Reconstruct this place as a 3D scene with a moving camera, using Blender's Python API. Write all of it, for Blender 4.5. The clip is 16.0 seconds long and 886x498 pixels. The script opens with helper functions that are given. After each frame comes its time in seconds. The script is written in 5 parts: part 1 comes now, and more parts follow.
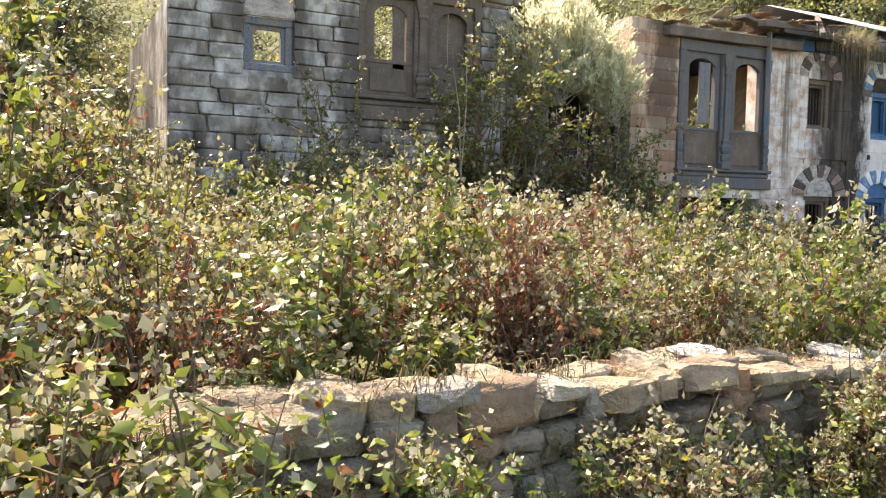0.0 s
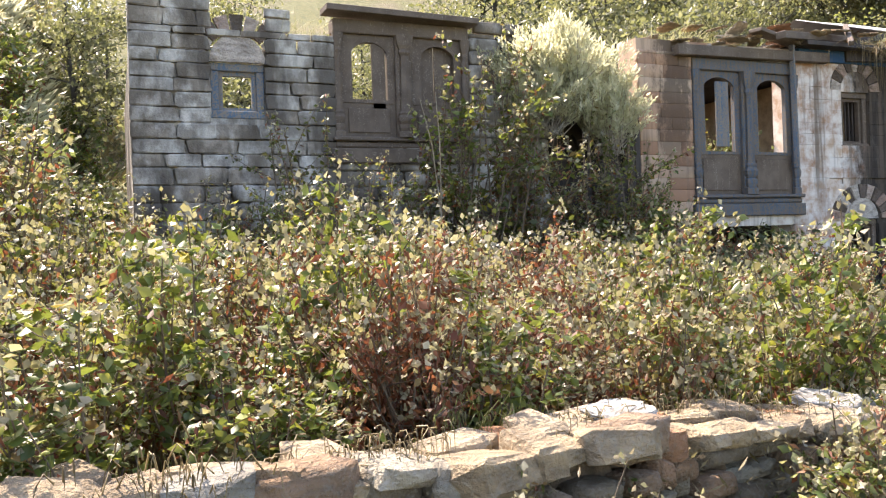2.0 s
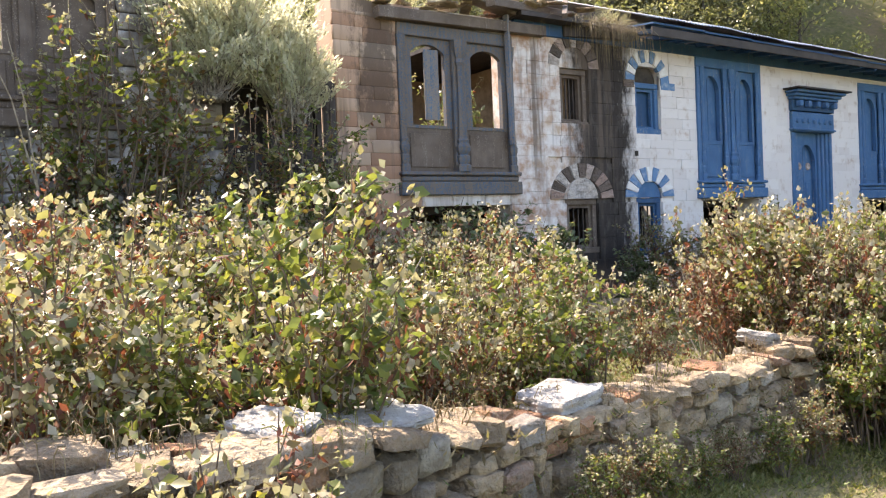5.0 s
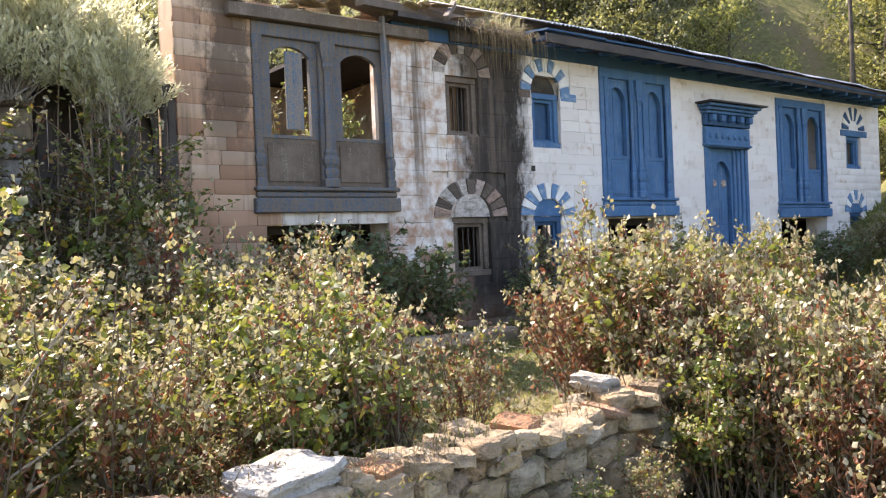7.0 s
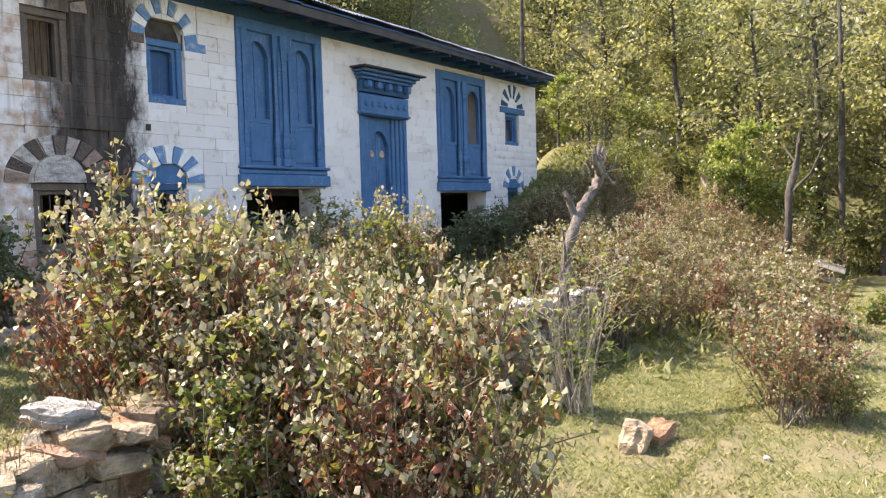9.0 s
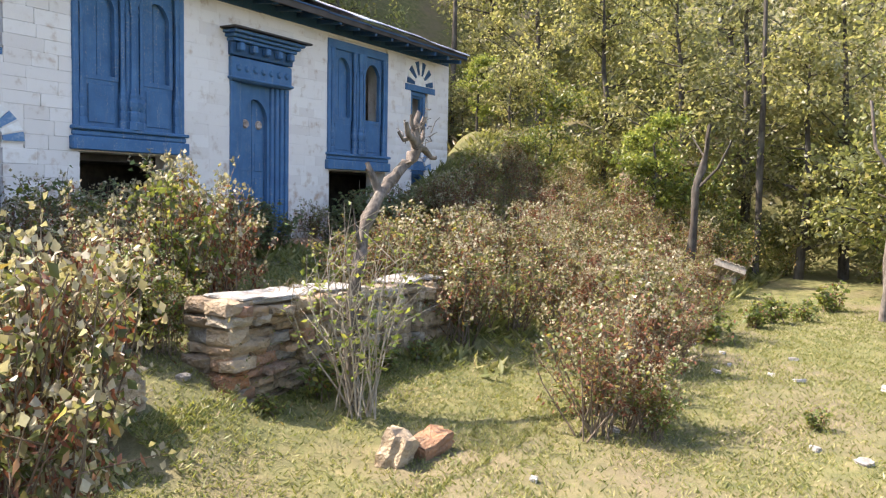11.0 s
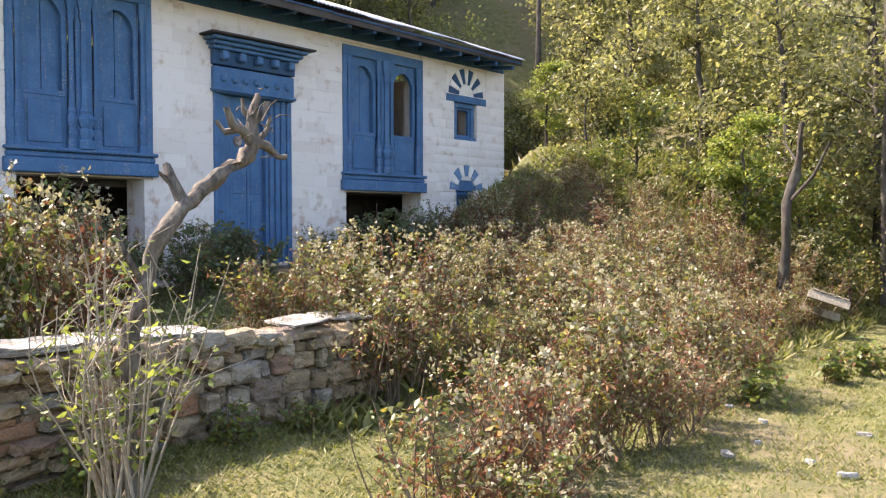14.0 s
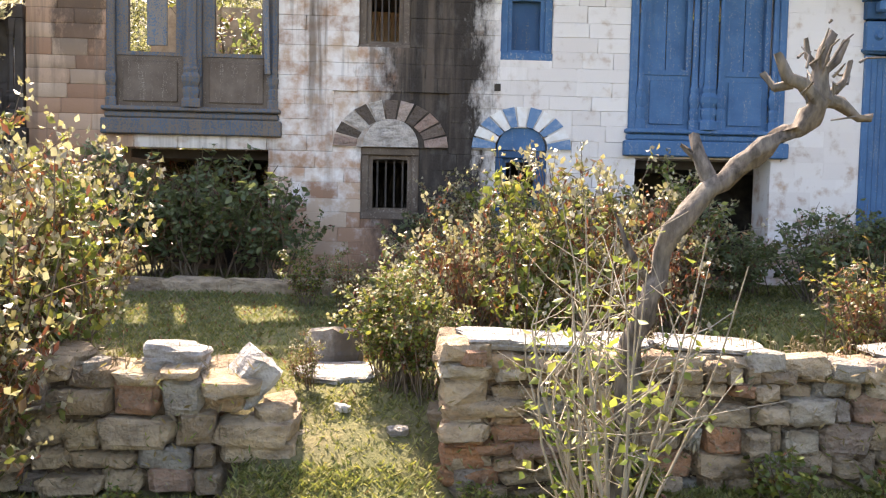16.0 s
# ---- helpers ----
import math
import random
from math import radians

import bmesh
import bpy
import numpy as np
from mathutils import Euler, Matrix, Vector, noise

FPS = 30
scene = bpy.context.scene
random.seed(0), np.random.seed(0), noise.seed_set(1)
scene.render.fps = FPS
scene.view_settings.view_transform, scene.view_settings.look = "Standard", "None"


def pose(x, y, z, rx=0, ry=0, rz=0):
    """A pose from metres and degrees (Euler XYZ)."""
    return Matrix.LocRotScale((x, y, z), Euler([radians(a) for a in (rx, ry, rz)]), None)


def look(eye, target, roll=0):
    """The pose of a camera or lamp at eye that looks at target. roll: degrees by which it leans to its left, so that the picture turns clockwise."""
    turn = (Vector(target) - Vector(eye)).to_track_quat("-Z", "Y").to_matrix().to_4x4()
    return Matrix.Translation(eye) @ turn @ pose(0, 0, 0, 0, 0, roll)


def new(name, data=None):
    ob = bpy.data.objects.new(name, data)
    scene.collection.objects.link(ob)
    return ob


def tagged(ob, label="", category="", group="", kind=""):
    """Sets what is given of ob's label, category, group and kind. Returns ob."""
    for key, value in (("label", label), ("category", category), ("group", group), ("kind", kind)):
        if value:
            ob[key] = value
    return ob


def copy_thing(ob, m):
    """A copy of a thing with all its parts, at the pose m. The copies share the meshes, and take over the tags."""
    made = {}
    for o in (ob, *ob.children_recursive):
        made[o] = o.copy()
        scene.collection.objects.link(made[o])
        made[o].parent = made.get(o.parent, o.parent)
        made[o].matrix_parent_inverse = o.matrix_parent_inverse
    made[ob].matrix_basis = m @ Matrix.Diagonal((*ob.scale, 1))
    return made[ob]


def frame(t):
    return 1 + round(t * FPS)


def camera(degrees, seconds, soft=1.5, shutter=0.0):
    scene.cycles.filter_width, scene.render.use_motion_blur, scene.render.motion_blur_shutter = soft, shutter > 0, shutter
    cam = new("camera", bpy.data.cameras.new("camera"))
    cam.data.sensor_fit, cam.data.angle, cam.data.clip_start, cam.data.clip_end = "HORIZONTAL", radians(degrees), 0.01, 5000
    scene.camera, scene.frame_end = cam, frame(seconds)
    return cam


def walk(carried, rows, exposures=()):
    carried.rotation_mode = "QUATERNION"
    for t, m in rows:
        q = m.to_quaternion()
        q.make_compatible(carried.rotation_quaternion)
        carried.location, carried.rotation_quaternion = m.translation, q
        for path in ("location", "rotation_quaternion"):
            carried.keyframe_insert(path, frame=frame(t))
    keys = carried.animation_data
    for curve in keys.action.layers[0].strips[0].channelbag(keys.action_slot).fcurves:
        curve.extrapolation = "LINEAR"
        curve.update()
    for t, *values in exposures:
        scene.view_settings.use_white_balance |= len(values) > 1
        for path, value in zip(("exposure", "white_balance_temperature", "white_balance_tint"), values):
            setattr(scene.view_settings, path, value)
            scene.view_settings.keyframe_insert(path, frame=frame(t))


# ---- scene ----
cam = camera(57.6, 16.0, soft=1.2)
PATH = [
    (0, (-0.164, -0.132, 1.095), (0.729, 1.653, 0.971), 1.1),
    (0.5, (0.084, -0.111, 1.072), (0.944, 1.69, 0.935), 1.9),
    (1, (0.349, -0.051, 1.048), (1.084, 1.807, 0.963), 1.0),
    (1.5, (0.621, 0.099, 1.024), (1.369, 1.953, 0.986), -0.6),
    (2, (0.886, 0.161, 1.023), (1.638, 2.014, 1.022), -2.0),
    (2.5, (1.2, 0.156, 0.991), (2.035, 1.973, 0.943), -2.9),
    (3, (1.52, 0.226, 0.927), (2.595, 1.909, 0.804), -2.3),
    (3.5, (1.899, 0.259, 0.883), (3.102, 1.851, 0.745), -1.4),
    (3.7, (2.036, 0.295, 0.851), (3.257, 1.873, 0.707), -1.4),
    (5.8, (3.423, 0.475, 0.894), (4.512, 2.152, 0.905), -3.0),
    (6, (3.563, 0.5, 0.883), (4.705, 2.142, 0.886), -2.8),
    (6.5, (3.959, 0.568, 0.89), (5.175, 2.156, 0.896), -2.0),
    (7, (4.353, 0.572, 0.885), (5.566, 2.162, 0.876), -2.4),
    (7.5, (4.736, 0.637, 0.864), (6.018, 2.171, 0.815), -2.0),
    (8, (5.135, 0.646, 0.855), (6.525, 2.083, 0.786), -1.0),
    (8.5, (5.605, 0.628, 0.864), (7.099, 1.956, 0.79), -1.3),
    (9, (6.038, 0.602, 0.887), (7.717, 1.683, 0.778), -1.6),
    (9.5, (6.428, 0.525, 0.853), (8.161, 1.52, 0.771), -2.1),
    (10, (6.778, 0.351, 0.86), (8.466, 1.421, 0.777), -1.0),
    (10.2, (6.908, 0.235, 0.849), (8.609, 1.28, 0.735), -0.3),
    (12.3, (8.838, -0.611, 0.62), (10.559, 0.397, 0.471), 1.7),
    (12.5, (9.019, -0.651, 0.622), (10.712, 0.404, 0.473), 1.4),
    (13, (9.445, -0.667, 0.642), (11.099, 0.446, 0.482), 1.8),
    (13.5, (9.868, -0.746, 0.67), (11.488, 0.422, 0.556), 0.4),
    (14, (10.343, -0.676, 0.639), (11.847, 0.64, 0.572), -0.1),
    (14.5, (10.755, -0.575, 0.631), (12.08, 0.921, 0.551), 0.8),
    (15, (11.277, -0.335, 0.579), (12.218, 1.427, 0.481), 0.3),
    (15.5, (11.435, -0.164, 0.592), (11.823, 1.795, 0.491), 0.7),
    (16, (11.545, -0.021, 0.641), (11.625, 1.974, 0.528), 1.2),
]
walk(cam, [(t, look(eye, target, roll)) for t, eye, target, roll in PATH], exposures=[(0, 1.96, 7250, 13), (2, 1.96, 7000, 16), (6, 2.08, 7050, 18), (9.5, 1.95, 6800, 17), (13.5, 1.92, 6900, 18), (14.5, 2.04, 7050, 19), (16, 2.26, 7500, 20)])

# ---- world and sun ----
SUN_ELEV, SUN_AZ = radians(52), radians(-18)      # azimuth from +y, turning to +x
world = bpy.data.worlds.new("world")
scene.world = world
world.use_nodes = True
wn = world.node_tree
sky = wn.nodes.new("ShaderNodeTexSky")
sky.sky_type, sky.sun_disc = "NISHITA", False
sky.sun_elevation, sky.sun_rotation = SUN_ELEV, SUN_AZ
sky.dust_density = 2.0
wn.links.new(sky.outputs[0], wn.nodes["Background"].inputs[0])
wn.nodes["Background"].inputs[1].default_value = 0.15
sun_data = bpy.data.lights.new("sun", "SUN")
sun_data.energy, sun_data.angle, sun_data.color = 3.7, radians(0.6), (1.0, 0.93, 0.82)
sun = new("sun", sun_data)
sun_way = Vector((math.sin(SUN_AZ) * math.cos(SUN_ELEV), math.cos(SUN_AZ) * math.cos(SUN_ELEV), math.sin(SUN_ELEV)))
sun.matrix_world = look(sun_way * 60, (0, 0, 0))

rng = np.random.default_rng(7)


# ---- materials ----
class Mat:
    """A small builder for node materials."""

    def __init__(self, name, rough=0.8, metal=0.0):
        self.m = bpy.data.materials.new(name)
        self.m.use_nodes = True
        self.t = self.m.node_tree
        self.b = self.t.nodes["Principled BSDF"]
        self.b.inputs["Roughness"].default_value = rough
        self.b.inputs["Metallic"].default_value = metal
        self.b.inputs["Specular IOR Level"].default_value = 0.3
        self.pos = self.node("ShaderNodeNewGeometry").outputs["Position"]

    def node(self, kind):
        return self.t.nodes.new(kind)

    def link(self, a, b):
        self.t.links.new(a, b)

    def noise(self, scale, detail=4.0, stretch=(1, 1, 1), rough=0.6):
        mp = self.node("ShaderNodeMapping")
        mp.inputs["Scale"].default_value = stretch
        self.link(self.pos, mp.inputs[0])
        n = self.node("ShaderNodeTexNoise")
        n.inputs["Scale"].default_value, n.inputs["Detail"].default_value = scale, detail
        n.inputs["Roughness"].default_value = rough
        self.link(mp.outputs[0], n.inputs["Vector"])
        return n.outputs["Fac"]

    def ramp(self, fac, stops, smooth="LINEAR"):
        n = self.node("ShaderNodeValToRGB")
        n.color_ramp.interpolation = smooth
        e = n.color_ramp.elements
        while len(e) < len(stops):
            e.new(0.5)
        for el, (p, c) in zip(e, stops):
            el.position = p
            el.color = (*c, 1) if not isinstance(c, float) else (c, c, c, 1)
        self.link(fac, n.inputs[0])
        return n.outputs[0]

    def mix(self, fac, a, b, blend="MIX"):
        n = self.node("ShaderNodeMix")
        n.data_type, n.blend_type = "RGBA", blend
        for sock, v in ((n.inputs[0], fac), (n.inputs[6], a), (n.inputs[7], b)):
            if isinstance(v, (int, float)):
                sock.default_value = v
            elif isinstance(v, tuple):
                sock.default_value = (*v, 1)
            else:
                self.link(v, sock)
        return n.outputs[2]

    def math(self, op, a, b=0.0, clamp=False):
        n = self.node("ShaderNodeMath")
        n.operation, n.use_clamp = op, clamp
        for sock, v in zip(n.inputs, (a, b)):
            if isinstance(v, (int, float)):
                sock.default_value = v
            else:
                self.link(v, sock)
        return n.outputs[0]

    def axis(self, name):
        n = self.node("ShaderNodeSeparateXYZ")
        self.link(self.pos, n.inputs[0])
        return n.outputs[name]

    def band(self, value, a, b, c, d):
        """0 below a, 1 from b to c, 0 past d."""
        up = self.node("ShaderNodeMapRange")
        up.inputs["From Min"].default_value, up.inputs["From Max"].default_value = a, b
        dn = self.node("ShaderNodeMapRange")
        dn.inputs["From Min"].default_value, dn.inputs["From Max"].default_value = d, c
        self.link(value, up.inputs["Value"])
        self.link(value, dn.inputs["Value"])
        return self.math("MULTIPLY", up.outputs[0], dn.outputs[0])

    def rand(self):
        return self.node("ShaderNodeObjectInfo").outputs["Random"]

    def island(self):
        return self.node("ShaderNodeNewGeometry").outputs["Random Per Island"]

    def done(self, colour, bump=None, strength=0.3, dist=0.01):
        self.link(colour, self.b.inputs["Base Color"]) if not isinstance(colour, tuple) else None
        if isinstance(colour, tuple):
            self.b.inputs["Base Color"].default_value = (*colour, 1)
        if bump is not None:
            bp = self.node("ShaderNodeBump")
            bp.inputs["Strength"].default_value, bp.inputs["Distance"].default_value = strength, dist
            self.link(bump, bp.inputs["Height"])
            self.link(bp.outputs[0], self.b.inputs["Normal"])
        return self.m


def leaf_material(name, stops, translucency=0.4, rough=0.42, glow=(.4, .42, .06), much=0.3):
    k = Mat(name, rough)
    k.b.inputs["Specular IOR Level"].default_value = 0.45
    col = k.ramp(k.island(), stops)
    spot = k.noise(60, 2)
    col = k.mix(k.math("MULTIPLY", spot, 0.45), col, (0.10, 0.08, 0.03))
    k.link(col, k.b.inputs["Base Color"])
    tr = k.node("ShaderNodeBsdfTranslucent")
    k.link(k.mix(much, col, glow), tr.inputs[0])
    mx = k.node("ShaderNodeMixShader")
    mx.inputs[0].default_value = translucency
    k.link(k.b.outputs[0], mx.inputs[1])
    k.link(tr.outputs[0], mx.inputs[2])
    k.link(mx.outputs[0], k.t.nodes["Material Output"].inputs[0])
    return k.m


LEAF_GREEN = leaf_material("leaf_green", [(0, (.035, .065, .016)), (.4, (.085, .14, .028)), (.75, (.18, .24, .045)), (.93, (.4, .38, .06)), (1, (.24, .11, .04))])
LEAF_OLIVE = leaf_material("leaf_olive", [(0, (.04, .055, .018)), (.3, (.09, .12, .032)), (.6, (.18, .2, .06)), (.78, (.29, .26, .13)), (.9, (.24, .1, .04)), (1, (.45, .38, .05))])
LEAF_RUST = leaf_material("leaf_rust", [(0, (.09, .025, .015)), (.4, (.2, .055, .03)), (.7, (.27, .1, .05)), (.92, (.32, .2, .1)), (1, (.15, .15, .045))], 0.35, 0.6, (.4, .12, .05))
LEAF_DARK = leaf_material("leaf_dark", [(0, (.06, .1, .05)), (.5, (.11, .165, .085)), (.9, (.17, .22, .11)), (1, (.28, .28, .1))], 0.45)
LEAF_BRIGHT = leaf_material("leaf_bright", [(0, (.12, .19, .03)), (.6, (.2, .28, .05)), (1, (.38, .38, .08))], 0.55)
LEAF_TREE = leaf_material("leaf_tree", [(0, (.11, .115, .055)), (.4, (.22, .225, .1)), (.75, (.34, .33, .15)), (1, (.48, .4, .18))], 0.55)
LEAF_WOOD = leaf_material("leaf_wood", [(0, (.08, .1, .05)), (.4, (.15, .18, .08)), (.75, (.25, .28, .1)), (1, (.42, .36, .12))], 0.55)
LEAF_GREY = leaf_material("leaf_grey", [(0, (.09, .1, .065)), (.5, (.17, .18, .115)), (1, (.3, .29, .19))], 0.5)
PLUME = leaf_material("plume", [(0, (.5, .5, .28)), (.5, (.66, .64, .4)), (1, (.76, .73, .52))], 0.6, 0.5, (.78, .75, .52), 0.5)
SEED = leaf_material("seed_head", [(0, (.25, .2, .12)), (.6, (.42, .36, .24)), (1, (.55, .5, .36))], 0.4)
GRASS = leaf_material("grass_blade", [(0, (.09, .12, .03)), (.5, (.19, .21, .06)), (.85, (.32, .3, .11)), (1, (.42, .36, .18))], 0.4, 0.6)
DRY = leaf_material("dry_grass", [(0, (.16, .11, .06)), (.6, (.3, .22, .12)), (1, (.45, .35, .2))], 0.35)


def bark(name, a, b, scale=14):
    k = Mat(name, 0.9)
    n = k.noise(scale, 6, (1, 1, 0.3))
    col = k.mix(k.ramp(k.noise(3), [(0.45, 0.0), (0.75, 0.25)]), k.ramp(n, [(.3, a), (.7, b)]), (.3, .3, .24))
    return k.done(col, n, 0.7, 0.02)


TWIG = bark("twig", (.09, .06, .04), (.2, .15, .1), 40)
PALE_TWIG = bark("pale_twig", (.22, .18, .13), (.4, .35, .27), 40)
BARK = bark("bark", (.03, .025, .02), (.09, .075, .06))
STUMP_BARK = bark("stump_bark", (.03, .024, .02), (.2, .165, .135), 30)


def ground_material():
    k = Mat("ground", 0.95)
    big, mid, fine = k.noise(0.5, 5), k.noise(5, 5), k.noise(60, 4)
    grassy = k.ramp(mid, [(.3, (.08, .09, .03)), (.5, (.14, .14, .05)), (.7, (.22, .19, .085))])
    earth = k.ramp(fine, [(.3, (.12, .09, .06)), (.7, (.26, .2, .13))])
    col = k.mix(k.ramp(big, [(.48, 0.0), (.66, 0.7)]), grassy, earth)
    col = k.mix(k.math("MULTIPLY", fine, 0.35), col, (.07, .06, .03))
    return k.done(col, k.math("ADD", mid, fine), 0.6, 0.03)


GROUND = ground_material()


def stone_material(name, stops, rough=0.9, lichen=(.3, .29, .24), per_piece=True):
    k = Mat(name, rough)
    fine, mid = k.noise(45, 6), k.noise(6, 5, (1, 1, 2.5))
    col = k.ramp(k.rand() if per_piece else k.island(), stops)
    col = k.mix(k.ramp(mid, [(.36, 0.6), (.58, 0.0)]), col, (.11, .08, .055))
    col = k.mix(k.ramp(fine, [(.5, 0.0), (.75, 0.5)]), col, lichen)
    return k.done(col, k.math("ADD", k.math("MULTIPLY", k.noise(14, 6), 2.0), k.math("ADD", mid, fine)), 1.0, 0.03)


RUBBLE = stone_material("rubble_stone", [(0, (.26, .19, .12)), (.25, (.4, .3, .19)), (.45, (.5, .39, .26)), (.7, (.45, .34, .21)), (.82, (.42, .2, .1)), (.9, (.3, .28, .24)), (1, (.52, .44, .32))])
RUBBLE_JOINED = stone_material("rubble_stone_far", [(0, (.2, .16, .11)), (.5, (.33, .28, .2)), (.8, (.33, .19, .11)), (1, (.4, .36, .28))], per_piece=False)
SLAB = stone_material("slate_slab", [(0, (.4, .385, .35)), (1, (.52, .5, .46))], 0.7, (.56, .55, .52))
EARTH = Mat("earth_fill", 1.0)
EARTH = EARTH.done(EARTH.ramp(EARTH.noise(20, 6), [(.3, (.06, .045, .03)), (.7, (.2, .14, .09))]), EARTH.noise(50), 0.7, 0.03)


def whitewash(name, per_piece):
    """Whitewash over coursed stone: mould streak, bare stone where it has flaked, damp foot."""
    k = Mat(name, 0.9)
    x, z = k.axis("X"), k.axis("Z")
    fine, mid, big = k.noise(50, 5), k.noise(5, 6), k.noise(1.3, 4)
    tone = k.rand() if per_piece else k.island()
    paint = k.ramp(tone, [(0, (.655, .595, .54)), (.6, (.7, .645, .59)), (1, (.735, .685, .63))])
    paint = k.mix(k.ramp(mid, [(.52, 0.0), (.75, 0.55)]), paint, (.5, .43, .34))
    bare = k.ramp(tone, [(0, (.3, .15, .08)), (.5, (.42, .24, .14)), (1, (.5, .36, .25))])
    flake_zone = k.math("ADD", k.math("MULTIPLY", k.band(x, 6, 7, 8.4, 8.6), 1.25), k.math("MULTIPLY", k.band(z, -2, -1, .2, 1.2), 0.35))
    flake_zone = k.math("ADD", flake_zone, k.math("MULTIPLY", k.band(x, 9.5, 10, 11.6, 12.6), 0.34))
    flaked = k.ramp(k.math("ADD", k.math("MULTIPLY", flake_zone, 0.5), mid), [(.58, 0.0), (.8, 0.92)])
    col = k.mix(flaked, paint, bare)
    wob = k.math("MULTIPLY", k.math("SUBTRACT", k.noise(5, 6, (1, 1, .5), .75), 0.5), 1.1)
    xs = k.math("ADD", x, wob)
    streak = k.math("MULTIPLY", k.band(xs, 10.95, 11.35, 12.2, 12.5), k.band(z, -.8, .3, 3.9, 4.2))
    sidey = k.math("MULTIPLY", k.band(xs, 7.55, 7.75, 8.05, 8.2), k.band(z, 1.6, 2.5, 4, 4.2))
    mould = k.math("ADD", streak, k.math("MULTIPLY", sidey, 0.75), True)
    mould = k.math("MULTIPLY", mould, k.ramp(k.noise(9, 6, (1, 1, .35)), [(.25, 0.9), (.5, 1.0)]))
    col = k.mix(mould, col, k.mix(fine, (.016, .013, .011), (.06, .048, .038)))
    drip = k.math("MULTIPLY", k.ramp(k.noise(3.5, 4, (2.2, 1, .12)), [(.5, 0.0), (.66, 0.85)]), k.band(z, .3, 2.2, 3.6, 5))
    col = k.mix(k.math("MULTIPLY", drip, k.band(x, 6, 7, 11, 13)), col, (.16, .12, .09))
    return k.done(col, k.math("ADD", mid, k.math("MULTIPLY", fine, 0.6)), 0.45, 0.012)


WHITE = whitewash("whitewash", True)
WHITE_JOINED = whitewash("whitewash_joined", False)


def old_wall(name):
    k = Mat(name, 0.95)
    fine, mid, big = k.noise(45, 5), k.noise(4, 6), k.noise(1.1, 5, (1.6, 1, .6))
    col = k.ramp(k.island(), [(0, (.28, .23, .18)), (.5, (.38, .33, .27)), (.8, (.5, .46, .4)), (1, (.6, .56, .5))])
    col = k.mix(k.ramp(k.noise(7, 6, (1, 1, .5)), [(.5, 0.0), (.62, 0.7)]), col, (.62, .58, .52))
    col = k.mix(k.ramp(big, [(.42, 0.85), (.55, 0.0)]), col, (.06, .05, .042))
    col = k.mix(k.ramp(mid, [(.42, 0.65), (.58, 0.0)]), col, (.1, .08, .06))
    return k.done(col, k.math("ADD", mid, fine), 0.55, 0.02)


RUIN = old_wall("ruin_stone")


def wood(name, a, b, bare=None, wear=0.0):
    k = Mat(name, 0.65)
    grain = k.noise(30, 5, (1, 1, .06))
    blot = k.noise(4, 5)
    fine = k.noise(70, 4)
    col = k.ramp(blot, [(.3, a), (.7, b)])
    col = k.mix(k.math("MULTIPLY", grain, 0.35), col, tuple(c * .45 for c in a))
    if bare:
        col = k.mix(k.ramp(k.math("ADD", fine, k.math("MULTIPLY", grain, .6)), [(1.02 - wear, 0.0), (1.12 - wear, 0.85)]), col, bare)
    return k.done(col, k.math("ADD", grain, k.math("MULTIPLY", fine, .3)), 0.35, 0.006)


BLUE = wood("blue_paint", (.04, .115, .235), (.07, .175, .33), (.3, .31, .31), 0.12)
# the same blue at little over half the brightness
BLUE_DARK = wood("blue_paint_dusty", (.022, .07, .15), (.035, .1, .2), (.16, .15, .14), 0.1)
BLUE_OLD = wood("old_blue_paint", (.07, .12, .18), (.11, .17, .24), (.24, .19, .14), 0.3)
TIMBER = wood("old_timber", (.1, .072, .052), (.19, .145, .11), (.3, .25, .2), 0.12)
BAY_OLD = wood("weathered_bay", (.055, .082, .115), (.1, .138, .185), (.17, .125, .085), 0.29)
TIMBER_DARK = wood("dark_timber", (.035, .028, .024), (.09, .072, .06))
PINK = stone_material("pink_voussoir", [(0, (.42, .28, .22)), (.5, (.55, .44, .37)), (1, (.64, .57, .5))])
DARKSTONE = stone_material("dark_voussoir", [(0, (.09, .07, .055)), (1, (.2, .15, .12))], lichen=(.2, .17, .14))
k = Mat("blue_limewash", 0.9)
BLUESTONE = k.done(k.mix(k.ramp(k.noise(14, 6), [(.5, 0.0), (.75, 0.6)]), (.12, .22, .36), (.55, .56, .56)), k.noise(40), 0.4, 0.01)
k = Mat("white_limewash", 0.9)
WHITESTONE = k.done(k.ramp(k.noise(9, 6), [(.3, (.66, .6, .52)), (.6, (.78, .76, .72))]), k.noise(40), 0.4, 0.01)
k = Mat("roof_sheet", 0.5, 0.3)
ROOF = k.done(k.ramp(k.noise(3, 6), [(.3, (.3, .2, .14)), (.42, (.58, .56, .53)), (.7, (.7, .7, .69))]), k.noise(30), 0.1, 0.004)
# near-black colour that stands in for the shade inside openings and holes
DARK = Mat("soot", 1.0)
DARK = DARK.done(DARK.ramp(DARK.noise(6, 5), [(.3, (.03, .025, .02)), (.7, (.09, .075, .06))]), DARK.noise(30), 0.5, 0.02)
PLASTER = Mat("mud_plaster", 1.0)
PLASTER = PLASTER.done(PLASTER.ramp(PLASTER.noise(5, 6), [(.3, (.2, .14, .08)), (.7, (.42, .3, .18))]), PLASTER.noise(30), 0.5, 0.02)


# ---- helpers for building ----
def mesh_from(name, verts, faces, mat):
    me = bpy.data.meshes.new(name)
    me.from_pydata(verts, [], faces)
    me.materials.append(mat)
    return me


